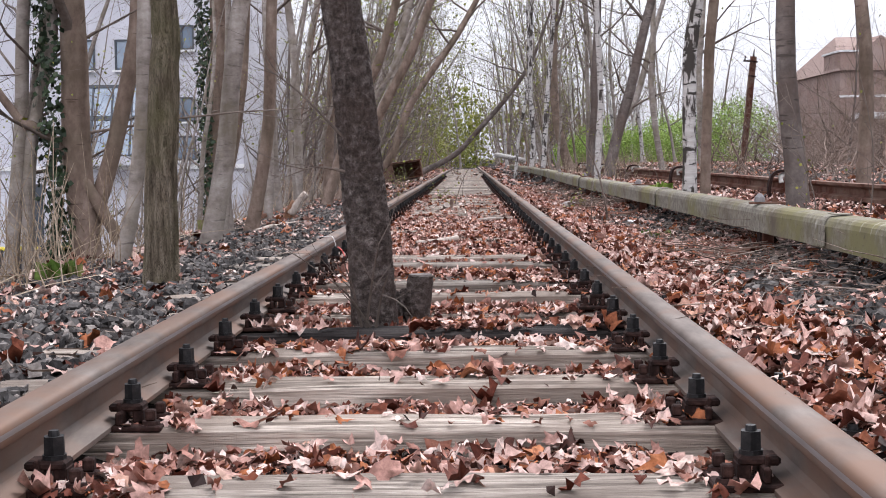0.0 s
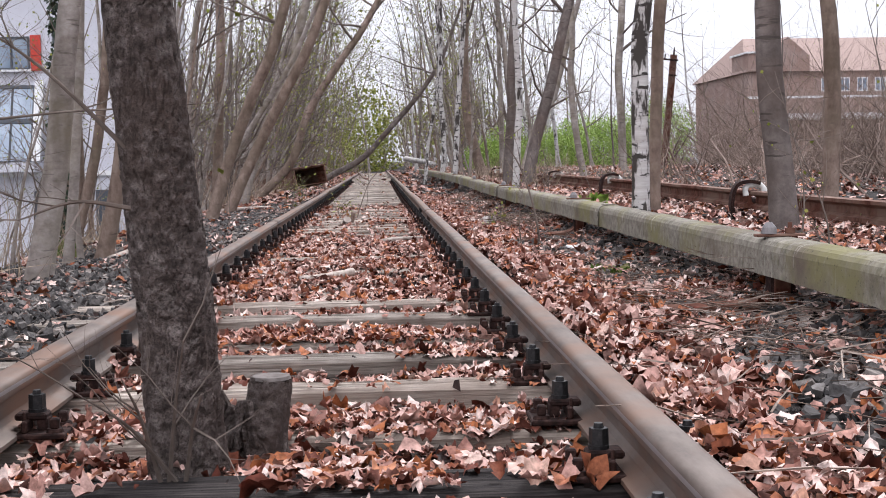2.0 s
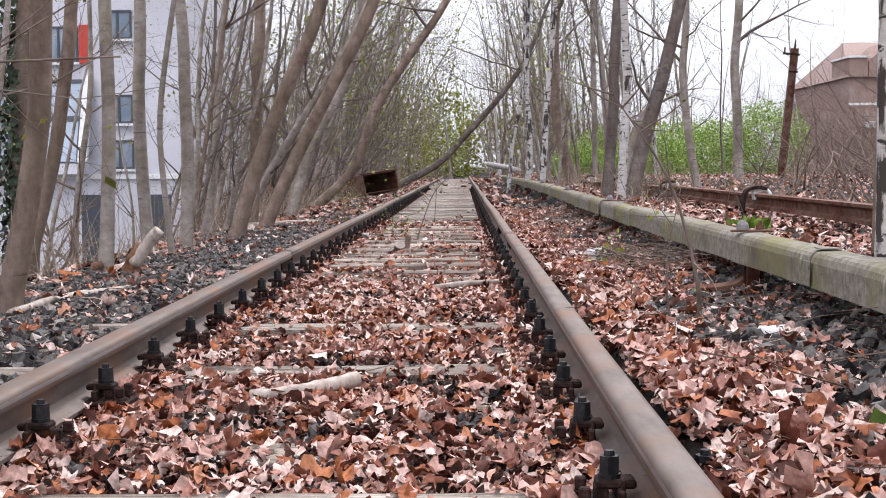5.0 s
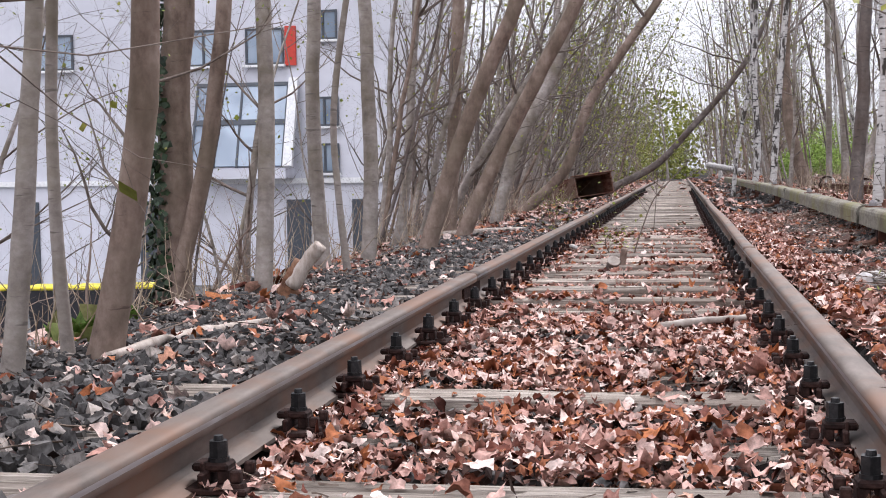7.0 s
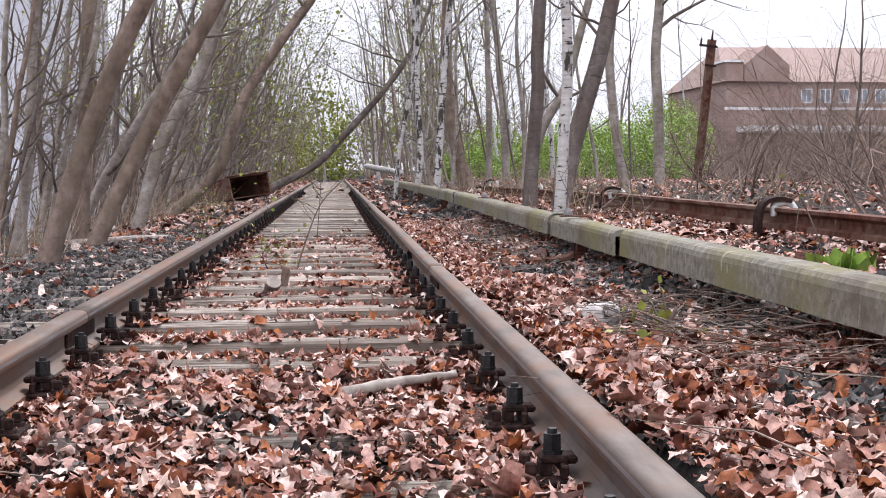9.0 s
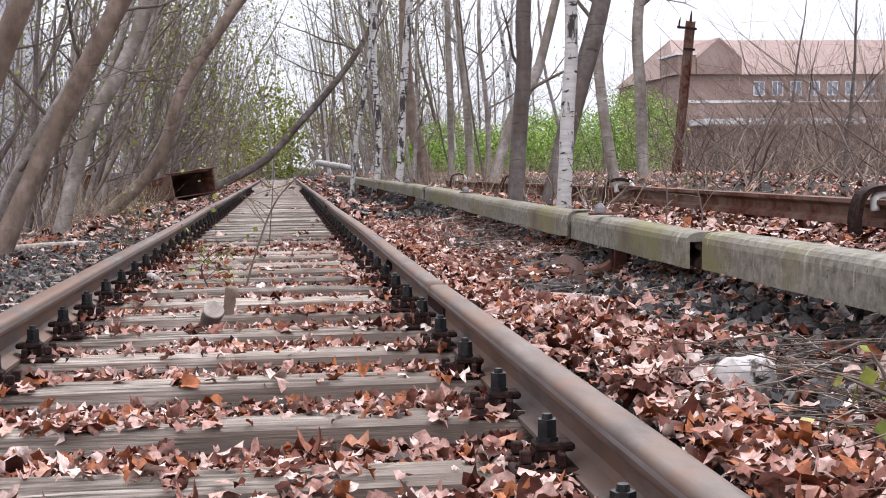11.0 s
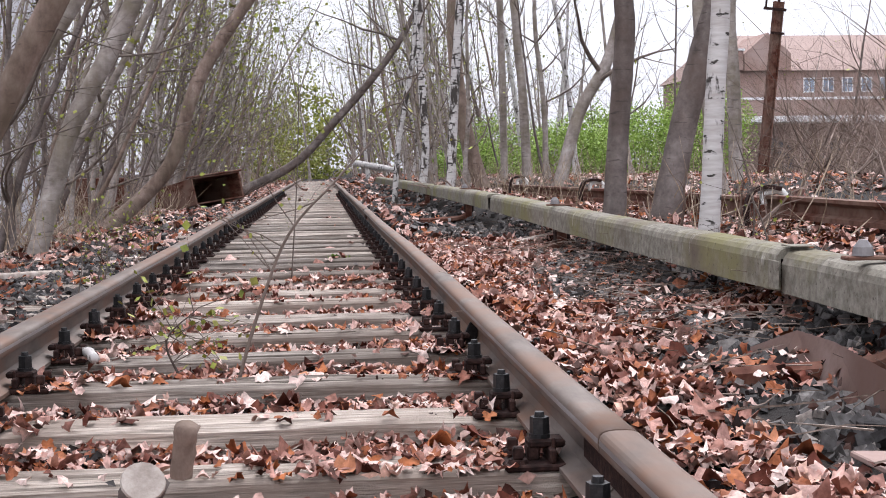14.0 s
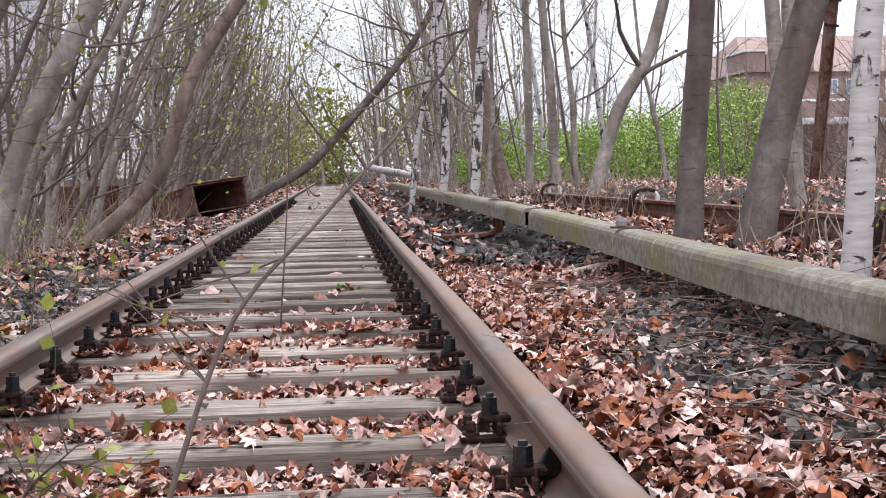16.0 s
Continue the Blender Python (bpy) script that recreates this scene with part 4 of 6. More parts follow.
tree("maple_tree", BARK_SMOOTH, [(4.51, 0.3), (4.33, 1.39), (4.23, 2.46), (4.28, 3.27)], 33.0, 0.074, 0.057, SM, 36, 9, 8, 2.4)
tree("maple_tree", BARK_BROWN, [(3.23, 0.5), (2.91, 1.72), (2.78, 3.12), (2.81, 4.65)], 44.0, 0.16, 0.116, "stout curved brown tree beside the track", 37, 11, 10, 3.0)

tree("ivy_tree", BARK_BROWN, [(-2.92, -0.09), (-2.99, 0.84), (-2.99, 1.56), (-3.0, 2.07)], 14.0, 0.125, 0.1, "old forked brown tree wrapped in dark ivy", 50, 7, 9, 1.6, 20, 10, 1.2)
tree("ivy_tree", BARK_BROWN, [(-2.9, 0.27), (-2.7, 0.91), (-2.55, 1.56), (-2.48, 2.07)], 14.05, 0.075, 0.06, "second leaning stem of an old ivy-clad tree", 51, 7, 8, 1.6)
tree("maple_tree", BARK_BROWN, [(-2.98, 0.72), (-3.15, 0.93), (-3.32, 1.07), (-3.51, 1.23)], 13.95, 0.05, 0.035, "low bent brown stem reaching over the embankment", 52, 2.4, 6, 0.8)
tree("maple_tree", BARK_SMOOTH, [(-3.42, -0.28), (-3.37, 0.82), (-3.18, 1.72), (-3.14, 2.08)], 14.0, 0.055, 0.04, SM, 53, 7, 6, 1.4)
tree("maple_tree", BARK_SMOOTH, [(-3.59, -0.37), (-3.52, 0.27), (-3.43, 1.18), (-3.38, 2.08)], 14.0, 0.06, 0.05, SM, 54, 7, 6, 1.6)


def ivy():
    """Ivy leaves that cling round the old stem."""
    rg, lv = random.Random(2), Soup()
    for i in range(1500):
        h = rg.uniform(-0.5, 3.4)
        a = rg.uniform(1.6, 4.9)
        r = rg.uniform(0.13, 0.2)
        p = Vector((-3.22 + math.cos(a) * r - 0.02, 21 + math.sin(a) * r, h))
        out = Vector((math.cos(a), math.sin(a), 0.2))
        lv.leaf(p, (rand_dir(rg) + Vector((0, 0, -0.8))).normalized(), out, rg.uniform(0.04, 0.08))
    for i in range(1300):
        h = rg.uniform(-0.1, 2.6)
        a, r = rg.uniform(1.8, 5.2), rg.uniform(0.1, 0.2)
        p = Vector((-3.06 - 0.06 * min(h, 1.2) + math.cos(a) * r, 14 + math.sin(a) * r, h))
        lv.leaf(p, (rand_dir(rg) + Vector((0, 0, -0.8))).normalized(), Vector((math.cos(a), math.sin(a), 0.2)), rg.uniform(0.03, 0.065))
    ob = soup_part("ivy", lv.v, lv.f, IVY)
    tagged(ob, "dark green ivy clinging to the old tree stem", "ivy", kind="stuff")


ivy()


# ---- woods on both sides: a few kinds of young tree, many copies ----
def young_tree(seed, bark, height, r, boughs, name, label, first=2, leafy=0):
    rg = random.Random(seed)
    th = empty(name, (0, 0, 0), label, "tree", "woods beside the line")
    p, d, pts = Vector((0, 0, -0.3)), Vector((0, 0, 1)), []
    n = 14
    for i in range(n + 1):
        pts.append(p.copy())
        d = (d + rand_dir(rg) * 0.09 + Vector((0, 0, 0.05))).normalized()
        p = p + d * (height / n)
    rad = [r * (1 - 0.85 * i / n) for i in range(n + 1)]
    s = shaped_trunk(pts, rad, 8, seed, 1.15, 0, 0)
    soup_part("trunk", s.v, s.f, bark, th, True)
    tw, lv = Soup(), Soup()
    for i in range(boughs):
        j = rg.randint(first, n)
        a = rg.uniform(0, 6.28)
        grow(tw, rg, pts[j], Vector((math.cos(a), math.sin(a), rg.uniform(0.3, 1.1))).normalized(), max(0.012, rad[j] * 0.45), rg.uniform(1.0, 2.6), 2, lv)
    tagged(soup_part("crown", tw.v, tw.f, TWIG_TREE, th, True), kind="stuff")
    for i in range(leafy):
        p = pts[rg.randint(3, n)] + Vector((rg.gauss(0, 1.0), rg.gauss(0, 1.0), rg.gauss(0.3, 0.8)))
        lv.leaf(p, rand_dir(rg), rand_dir(rg), rg.uniform(0.04, 0.1))
    soup_part("foliage", lv.v, lv.f, SPRING, th)
    return th


WOOD = "slender bare wood tree with sparse young leaves"
kinds = [young_tree(100, BARK_SMOOTH, 10, 0.078, 9, "wood_tree", WOOD), young_tree(101, BARK_BROWN, 9, 0.066, 8, "wood_tree", WOOD), young_tree(102, BARK_SMOOTH, 8, 0.046, 8, "wood_tree", WOOD), young_tree(103, BARK_GREY, 11, 0.1, 10, "wood_tree", WOOD), young_tree(104, BARK_GREY, 7, 0.034, 7, "wood_tree", WOOD)]
birch_kind = young_tree(105, BIRCH, 11, 0.075, 9, "birch_tree", "slim white birch in the far woods")
leafy_kind = young_tree(106, BARK_SMOOTH, 9, 0.06, 11, "wood_tree", "far wood tree hazed with yellow-green young leaves", 3, 420)
used = set()
far_trees, thinned = [], []


def plant(kind_ob, x, y, lean, turn, size):
    m = pose(x, y, float(ground_z(x, y)) - 0.05) @ pose(0, 0, 0, 0, lean, 0) @ pose(0, 0, 0, 0, 0, turn) @ Matrix.Scale(size, 4)
    if kind_ob in used and y > 66:
        thinned.append(0)
        if len(thinned) % 3:
            far_trees.append((kind_ob, m))
    elif kind_ob in used:
        copy_thing(kind_ob, m)
    else:
        used.add(kind_ob)
        kind_ob.matrix_world = m


rng = random.Random(77)
for i in range(170):
    y = 27 + 88 * (i / 170) + rng.uniform(-1, 1)
    x = -2.7 - abs(rng.gauss(0, 1)) * (0.7 + (y - 27) * 0.11)
    plant(rng.choice(kinds), x, y, rng.uniform(0, 24) if x > -7 else rng.uniform(-6, 14), rng.uniform(0, 360), rng.uniform(0.55, 0.85) if y < 40 else rng.uniform(0.75, 1.2))
for i in range(75):
    y = 42 + 75 * (i / 75) + rng.uniform(-1, 1)
    x = 2.2 + abs(rng.gauss(0, 1)) * (2.0 + (y - 40) * 0.1)
    plant(birch_kind if rng.random() < 0.3 else rng.choice(kinds), x, y, rng.uniform(-14, 6), rng.uniform(0, 360), rng.uniform(0.75, 1.15))
for i in range(42):
    s = -1 if i % 2 else 1
    plant(leafy_kind, s * rng.uniform(2.2, 5.5), 48 + i * 1.5, -s * rng.uniform(2, 16), rng.uniform(0, 360), rng.uniform(0.8, 1.15))
for i in range(34):
    plant(leafy_kind if rng.random() < 0.4 else rng.choice(kinds), rng.uniform(-18, 18), rng.uniform(104, 135), rng.uniform(-8, 8), rng.uniform(0, 360), rng.uniform(1.0, 1.6))
for i in range(30):
    plant(rng.choice(kinds[:4]), rng.uniform(8, 30), rng.uniform(34, 85), rng.uniform(-14, 14), rng.uniform(0, 360), rng.uniform(0.6, 0.9))
for i in range(15):
    plant(kinds[2] if i % 2 else kinds[4], rng.uniform(-3.4, -2.6) - abs(rng.gauss(0, 1.2)), rng.uniform(11.5, 24), rng.uniform(-6, 12), rng.uniform(0, 360), rng.uniform(0.5, 0.85))
for i in range(16):
    plant(kinds[2] if i % 3 else kinds[0], rng.uniform(-3.6, -2.9) - abs(rng.gauss(0, 1.6)), 14 + i * 1.1 + rng.uniform(-0.5, 0.5), rng.uniform(-3, 14), rng.uniform(0, 360), rng.uniform(0.55, 0.8))
for i in range(26):
    plant(kinds[i % 4], -2.8 - abs(rng.gauss(0, 1.0)), 30 + i * 1.4, rng.uniform(10, 30), rng.uniform(0, 360), rng.uniform(0.8, 1.1))
for i in range(22):
    plant(leafy_kind, -3.0 - abs(rng.gauss(0, 1.5)), 40 + i * 1.6, rng.uniform(6, 26), rng.uniform(0, 360), rng.uniform(0.9, 1.2))
for i in range(16):
    plant(kinds[i % 4], rng.uniform(15, 34), rng.uniform(55, 84), rng.uniform(-10, 10), rng.uniform(0, 360), rng.uniform(0.8, 1.1))
for i in range(34):
    plant(leafy_kind if i % 3 == 0 else kinds[i % 4], 2.6 + abs(rng.gauss(0, 4.0)), 62 + i * 1.4, rng.uniform(-16, 4), rng.uniform(0, 360), rng.uniform(0.9, 1.35))


def far_woods():
    """The countless stems past the last trees that can be told apart."""
    verts, faces, mats, slots, base = [], [], [], [], 0
    for kind_ob, m in far_trees:
        for child in kind_ob.children:
            me = child.data
            co = np.empty(len(me.vertices) * 3)
            me.vertices.foreach_get("co", co)
            mm = np.array(m)
            verts.append(co.reshape(-1, 3) @ mm[:3, :3].T + mm[:3, 3])
            if me.materials[0] not in mats:
                mats.append(me.materials[0])
            k = mats.index(me.materials[0])
            for p in me.polygons:
                faces.append([base + i for i in p.vertices])
            slots += [k] * len(me.polygons)
            base += len(me.vertices)
    me = bpy.data.meshes.new("far_woods")
    me.from_pydata(np.concatenate(verts).tolist(), [], faces)
    for mt in mats:
        me.materials.append(mt)
    me.polygons.foreach_set("material_index", slots)
    me.update()
    tagged(new("far_woods", me), "dense bare far woods hazed with young leaves", "woods", kind="stuff")


far_woods()


# ---- bushes and scrub ----
def leafy_bush(name, label, lumps, count, size, material, seed):
    rg, lv, tw = random.Random(seed), Soup(), Soup()
    th = empty(name, (lumps[0][0], lumps[0][1], 0), label, "bush")
    o = Vector((lumps[0][0], lumps[0][1], 0))
    for i in range(count):
        cx, cy, cz, rx, ry, rz = rg.choice(lumps)
        d = rand_dir(rg)
        k = rg.uniform(0.55, 1.0) * (1 + 0.35 * noise.noise(d * 2.5 + Vector((cx, cy, cz))))
        p = Vector((cx + d.x * rx * k, cy + d.y * ry * k, max(0.05, cz + d.z * rz * k))) - o
        lv.leaf(p, rand_dir(rg), rand_dir(rg), size * rg.uniform(0.6, 1.3))
    for cx, cy, cz, rx, ry, rz in lumps:
        for i in range(7):
            e = Vector((cx + rg.uniform(-rx, rx) * 0.8, cy + rg.uniform(-ry, ry) * 0.8, cz + rz * rg.uniform(0.2, 0.9))) - o
            tw.tube([Vector((cx + rg.uniform(-0.3, 0.3), cy, 0)) - o, (e + Vector((cx, cy, 0)) - o) / 2 + rand_dir(rg) * 0.1, e], [0.025, 0.016, 0.006], 4)
    soup_part("foliage", lv.v, lv.f, material, th)
    tagged(soup_part("crown", tw.v, tw.f, TWIG_TREE, th), kind="stuff")


leafy_bush("green_bush", "fresh bright green bush in young leaf", [(6.4, 52, 0.9, 1.5, 1.4, 0.9), (8.4, 53, 1.1, 1.6, 1.4, 1.2), (10.4, 54, 1.5, 1.5, 1.4, 1.5), (8.2, 57, 1.3, 2.0, 1.6, 1.2)], 42000, 0.062, BUSH_GREEN, 41)
leafy_bush("green_bush", "fresh bright green bush in young leaf", [(4.9, 60, 0.8, 1.2, 1.4, 0.9), (6.5, 66, 1.2, 1.8, 1.6, 1.4)], 18000, 0.07, BUSH_GREEN, 42)
leafy_bush("green_bush", "yellow-green bush at the far end of the line", [(-2.6, 92, 1.6, 1.4, 1.4, 1.8), (-1.0, 106, 2.2, 1.6, 1.4, 2.2)], 4000, 0.13, SPRING, 43)


leafy_bush("far_thicket", "thicket in young leaf closing the far end of the line", [(-4.5, 120, 2.5, 4, 2, 4.5), (2.5, 122, 2.0, 4, 2, 4.0), (-0.8, 126, 3.5, 3, 2, 5.0), (7.5, 124, 2.5, 4, 2, 4.5)], 9000, 0.26, SPRING, 44)


def scrub(x, y, r, h, n, seed, name="bare_scrub", label="tangled bare brown scrub", material=SCRUB):
    rg, tw = random.Random(seed), Soup()
    for i in range(n):
        a = rg.uniform(0, 6.28)
        p = Vector((rg.uniform(-r, r), rg.uniform(-r, r), -0.1))
        grow(tw, rg, p, Vector((math.cos(a) * 0.8, math.sin(a) * 0.8, 0.9)).normalized(), rg.uniform(0.01, 0.025), h * rg.uniform(0.5, 1.1), 2, None, -0.1)
    ob = soup_part(name, tw.v, tw.f, material)
    ob.location = (x, y, float(ground_z(x, y)))
    return tagged(ob, label, "scrub", "scrub beside the track")


for i, (x, y, r, h, n) in enumerate(((10.5, 44, 1.5, 2.8, 34), (13, 50, 1.8, 3.6, 44), (9, 36, 1.2, 2.0, 24), (15.5, 58, 2, 4.4, 44), (7.2, 27, 1.0, 1.6, 14), (12, 38, 1.6, 2.6, 34), (8.5, 21, 1.2, 1.9, 16), (18, 66, 2.2, 5.0, 44), (20, 56, 2.0, 4.0, 40), (15, 44, 1.8, 3.2, 34), (22, 74, 2.4, 5.0, 40), (6.4, 33, 1.0, 1.6, 16), (5.2, 24, 0.9, 1.3, 12), (8.0, 29, 1.4, 2.0, 26), (6.6, 20, 1.0, 1.5, 14), (10.5, 31, 1.5, 2.2, 24), (24, 70, 2.4, 5.5, 44), (20, 68, 2.2, 5.2, 40), (27, 78, 2.6, 6.0, 44))):
    scrub(x, y, r, h, n, 300 + i)
for i, (x, y, r, h, n) in enumerate(((11, 40, 1.6, 4.6, 20), (13.5, 46, 1.8, 5.2, 22), (16.5, 52, 2.0, 6.0, 22), (14.5, 39, 1.6, 4.6, 18), (19, 60, 2.2, 6.4, 22), (22.5, 66, 2.4, 7.0, 22), (9.6, 30, 1.2, 3.2, 12), (26, 72, 2.6, 7.2, 22), (12.4, 33, 1.4, 3.6, 14))):
    scrub(x, y, r, h, n, 360 + i, label="tall arching bare scrub before the brick building")
for i, (x, y, r, h, n) in enumerate(((-3.9, 20.0, 0.5, 1.2, 8), (-3.6, 23.5, 0.5, 1.1, 8), (-3.7, 14.0, 0.5, 1.2, 8), (-3.4, 33, 0.8, 1.3, 14), (-3.6, 40, 0.9, 1.5, 16), (-3.3, 30, 0.6, 1.0, 9), (2.6, 27.2, 0.35, 0.7, 8), (2.5, 39, 0.5, 0.8, 9))):
    scrub(x, y, r, h, n, 330 + i, "bare_shrub", "thin leafless shrub on the embankment")


# ---- low undergrowth far off, closing the view between the stems ----
rng = random.Random(9)
seed_scrub = scrub(6.0, 70, 2.6, 2.6, 20, 400, "far_scrub", "brown undergrowth in the far woods")
for i in range(26):
    x, y = (-3.2 - abs(rng.gauss(0, 7)), 50 + i * 2.3) if i % 2 else (4.6 + abs(rng.gauss(0, 7)), 60 + i * 2.0)
    ob = new("far_scrub", seed_scrub.data)
    ob.matrix_world = pose(x, y, float(ground_z(x, y)) - 0.1, 0, 0, rng.uniform(0, 360)) @ Matrix.Scale(rng.uniform(0.9, 1.7), 4)
    tagged(ob, "brown undergrowth in the far woods", "scrub", "far undergrowth")


# ---- unseen scrub, copied from the woods, added behind the walk's start to block sky light ----
for i in range(16):
    x, y = rng.uniform(-16, 16), -19 - 1.2 * i
    ob = new("far_scrub", seed_scrub.data)
    ob.matrix_world = pose(x, y, float(ground_z(x, y)) - 0.1, 0, 0, rng.uniform(0, 360)) @ Matrix.Scale(rng.uniform(1.8, 2.8), 4)
    tagged(ob, "unseen brown scrub added behind the walk to shade the track", "scrub", "far undergrowth")


# ---- rusted mast ----
def mast():
    th = empty("signal_mast", pose(8.27, 42.9, 0.2, 0, 5.6, 0), "leaning red rusted iron mast with a broken cross arm", "mast")
    bm = bmesh.new()
    box(bm, -0.085, -0.065, -0.07, 0.07, -0.6, 3.5)
    box(bm, 0.065, 0.085, -0.07, 0.07, -0.6, 3.5)
    box(bm, -0.065, 0.065, -0.01, 0.01, -0.6, 3.5)
    part("beam", bm, RUST_RED, th)
    part("cross_arm", box(bmesh.new(), -0.3, 0.12, -0.1, -0.07, 3.32, 3.37), RUST_DARK, th)
    part("peg", prism(bmesh.new(), 6, 0.02, 0.02, 3.37, 3.5, pose(-0.26, -0.085, 0)), RUST_DARK, th)
    part("finial", prism(bmesh.new(), 6, 0.03, 0.012, 3.5, 3.72), RUST_DARK, th)
    part("step_iron", box(bmesh.new(), -0.12, 0.12, -0.1, -0.07, 2.9, 2.94), RUST_DARK, th)


mast()


# ---- rusted trough lying by the track ----
def rusty_trough():
    th = empty("rusty_box", pose(-2.45, 47, float(ground_z(-2.45, 47)) + 0.0, 6, -10, -50) @ Matrix.Diagonal((1.7, 1.5, 0.85, 1)), "overturned rusted iron box with a dark opening", "iron box")
    bm = bmesh.new()
    for c in ((-0.65, 0.65, -0.4, -0.375, 0.0, 0.62), (-0.65, 0.65, 0.375, 0.4, 0, 0.62), (-0.65, 0.65, -0.374, 0.374, 0.6, 0.625), (-0.65, -0.625, -0.374, 0.374, 0, 0.599), (-0.65, 0.65, -0.374, 0.374, 0.0, 0.03)):
        box(bm, *c)
    part("shell", bm, RUST_RED, th)
    part("flange", box(bmesh.new(), 0.6, 0.67, -0.44, 0.44, 0.63, 0.67, 0.01), RUST_RED, th)
    bm = box(bmesh.new(), -0.4, 0.4, -0.02, 0.02, 0, 0.5, 0.006, pose(-1.3, -0.5, 0, 12, 0, 15))
    th2 = part("iron_sheet", bm, RUST_RED)
    th2.scale = (1.6, 1.6, 1.5)
    th2.location = (-2.2, 46.8, float(ground_z(-3.4, 46.5)))
    tagged(th2, "bent sheet of red rusted iron standing in the weeds", "iron sheet")


rusty_trough()


# ---- things lying about ----
def stick(name, pts, r0, r1, material, label, category="branch", group="", sides=7):
    s, c = Soup(), spline(pts, 6)
    o = c[0].copy()
    rg = random.Random(len(label) + int(o.y * 10))
    k = len(c)
    s.tube([p - o for p in c], [r0 + (r1 - r0) * i / (k - 1) for i in range(k)], sides, rg, 0.16)
    ob = soup_part(name, s.v, s.f, material, None, True)
    ob.location = o
    return tagged(ob, label, category, group)


def stump():
    th = empty("tree_stump", (-0.1, 9.38, 0.0), "short sawn grey stump beside the track tree", "stump")
    s = shaped_trunk([Vector((0.0 + 0.004 * i, 0.0, 0.03 * i)) for i in range(9)], [0.078, 0.066, 0.06, 0.058, 0.057, 0.057, 0.057, 0.056, 0.055], 48, 5, 1.3, 0.012, 0.02)
    soup_part("bark", s.v, s.f, BARK_FLAKY, th, True)
    bm = prism(bmesh.new(), 22, 0.054, 0.051, 0.238, 0.247, pose(0.032, 0, 0))
    part("sawn_face", bm, STUMP_WOOD, th, "grey weathered sawn wood face")
    s = Soup()
    rg = random.Random(3)
    for i in range(46):
        a = rg.uniform(2.3, 5.7)
        s.tube([Vector((-0.05, -0.02, 0.05 + rg.uniform(0, 0.12))), Vector((-0.05 + math.cos(a) * 0.05, math.sin(a) * 0.06, rg.uniform(0.02, 0.2))), Vector((-0.06 + math.cos(a) * 0.11, math.sin(a) * 0.1, rg.uniform(0.0, 0.12)))], [0.02, 0.014, 0.006], 5)
    soup_part("root_mass", s.v, s.f, BARK_FLAKY, th)


stump()
stick("snag", [(-2.15, 20.14, -0.03), (-2.1, 20.15, 0.14), (-2.05, 20.16, 0.26)], 0.085, 0.045, ROT_WOOD, "short rotten brown snag on the ballast shoulder", "snag", "", 10)
stick("snag_limb", [(-2.1, 20.12, 0.1), (-1.98, 20.1, 0.27), (-1.9, 20.08, 0.36)], 0.05, 0.045, PALE_STICK, "broken pale limb of a rotten snag", "snag", "", 9)
stick("fallen_branch", [(-2.1, 17.3, 0.03), (-1.95, 17.75, 0.07), (-1.8, 18.2, 0.07), (-1.62, 18.6, 0.06)], 0.028, 0.02, PALE_STICK, "long pale barkless branch lying on the ballast", "branch", "fallen branches")
stick("fallen_branch", [(-2.6, 28.3, 0.03), (-2.0, 28.7, 0.06), (-1.45, 29.0, 0.05)], 0.04, 0.03, PALE_STICK, "long pale barkless branch lying on the ballast", "branch", "fallen branches")
stick("fallen_branch", [(-0.28, 14.32, 0.075), (-0.1, 14.4, 0.085), (0.06, 14.52, 0.1)], 0.022, 0.028, PALE_STICK, "short pale branch lying on the leaves between rails", "branch", "fallen branches")
stick("fallen_branch", [(1.55, 24.52, 0.165), (1.76, 24.56, 0.17), (2.0, 24.62, 0.175)], 0.016, 0.02, PALE_STICK, "whitish branch lying on the ballast stones", "branch", "fallen branches")
stick("fallen_branch", [(0.25, 18.2, 0.08), (0.45, 18.35, 0.09), (0.65, 18.5, 0.09)], 0.022, 0.016, CUT_WOOD, "grey weathered piece of wood on the leaves", "branch", "fallen branches")
stick("fallen_branch", [(1.15, 29.4, 0.17), (1.6, 29.3, 0.17), (2.1, 29.1, 0.3)], 0.016, 0.022, PALE_STICK, "pale branch lying under the guard board", "branch", "fallen branches")
stick("fallen_log", [(1.5, 66, 0.95), (1.9, 63, 0.85), (2.5, 59, 0.7)], 0.12, 0.1, BIRCH, "fallen white birch trunk lying beside the track", "log")
# White plastic litter, shaped as a stick and given birch bark colours.
stick("birch_stick", [(-0.72, 24.6, 0.06), (-0.66, 24.4, 0.1), (-0.6, 24.2, 0.1)], 0.022, 0.02, BIRCH, "short piece of birch wood on the sleepers", "branch")


def log_piece():
    th = empty("sawn_log", pose(-0.18, 22.2, 0.05, 48, 6, 14) @ Matrix.Scale(0.82, 4), "short sawn log with a hollow side between sleepers", "log")
    s = shaped_trunk([Vector((0, 0, -0.05 + 0.022 * i)) for i in range(9)], [0.07, 0.07, 0.068, 0.066, 0.065, 0.064, 0.064, 0.064, 0.063], 18, 3, 1.0, 0.012, 0.03)
    soup_part("bark", s.v, s.f, BARK_GREY, th, True)
    part("cut_end", prism(bmesh.new(), 16, 0.06, 0.057, 0.127, 0.134), CUT_WOOD, th, "pale sawn end of the log")
    ob = stick("broken_stake", [(-0.1, 22.38, 0.0), (-0.095, 22.36, 0.1), (-0.08, 22.34, 0.2)], 0.026, 0.028, BARK_BROWN, "brown broken stake standing beside the sawn log", "stake", "", 9)


log_piece()


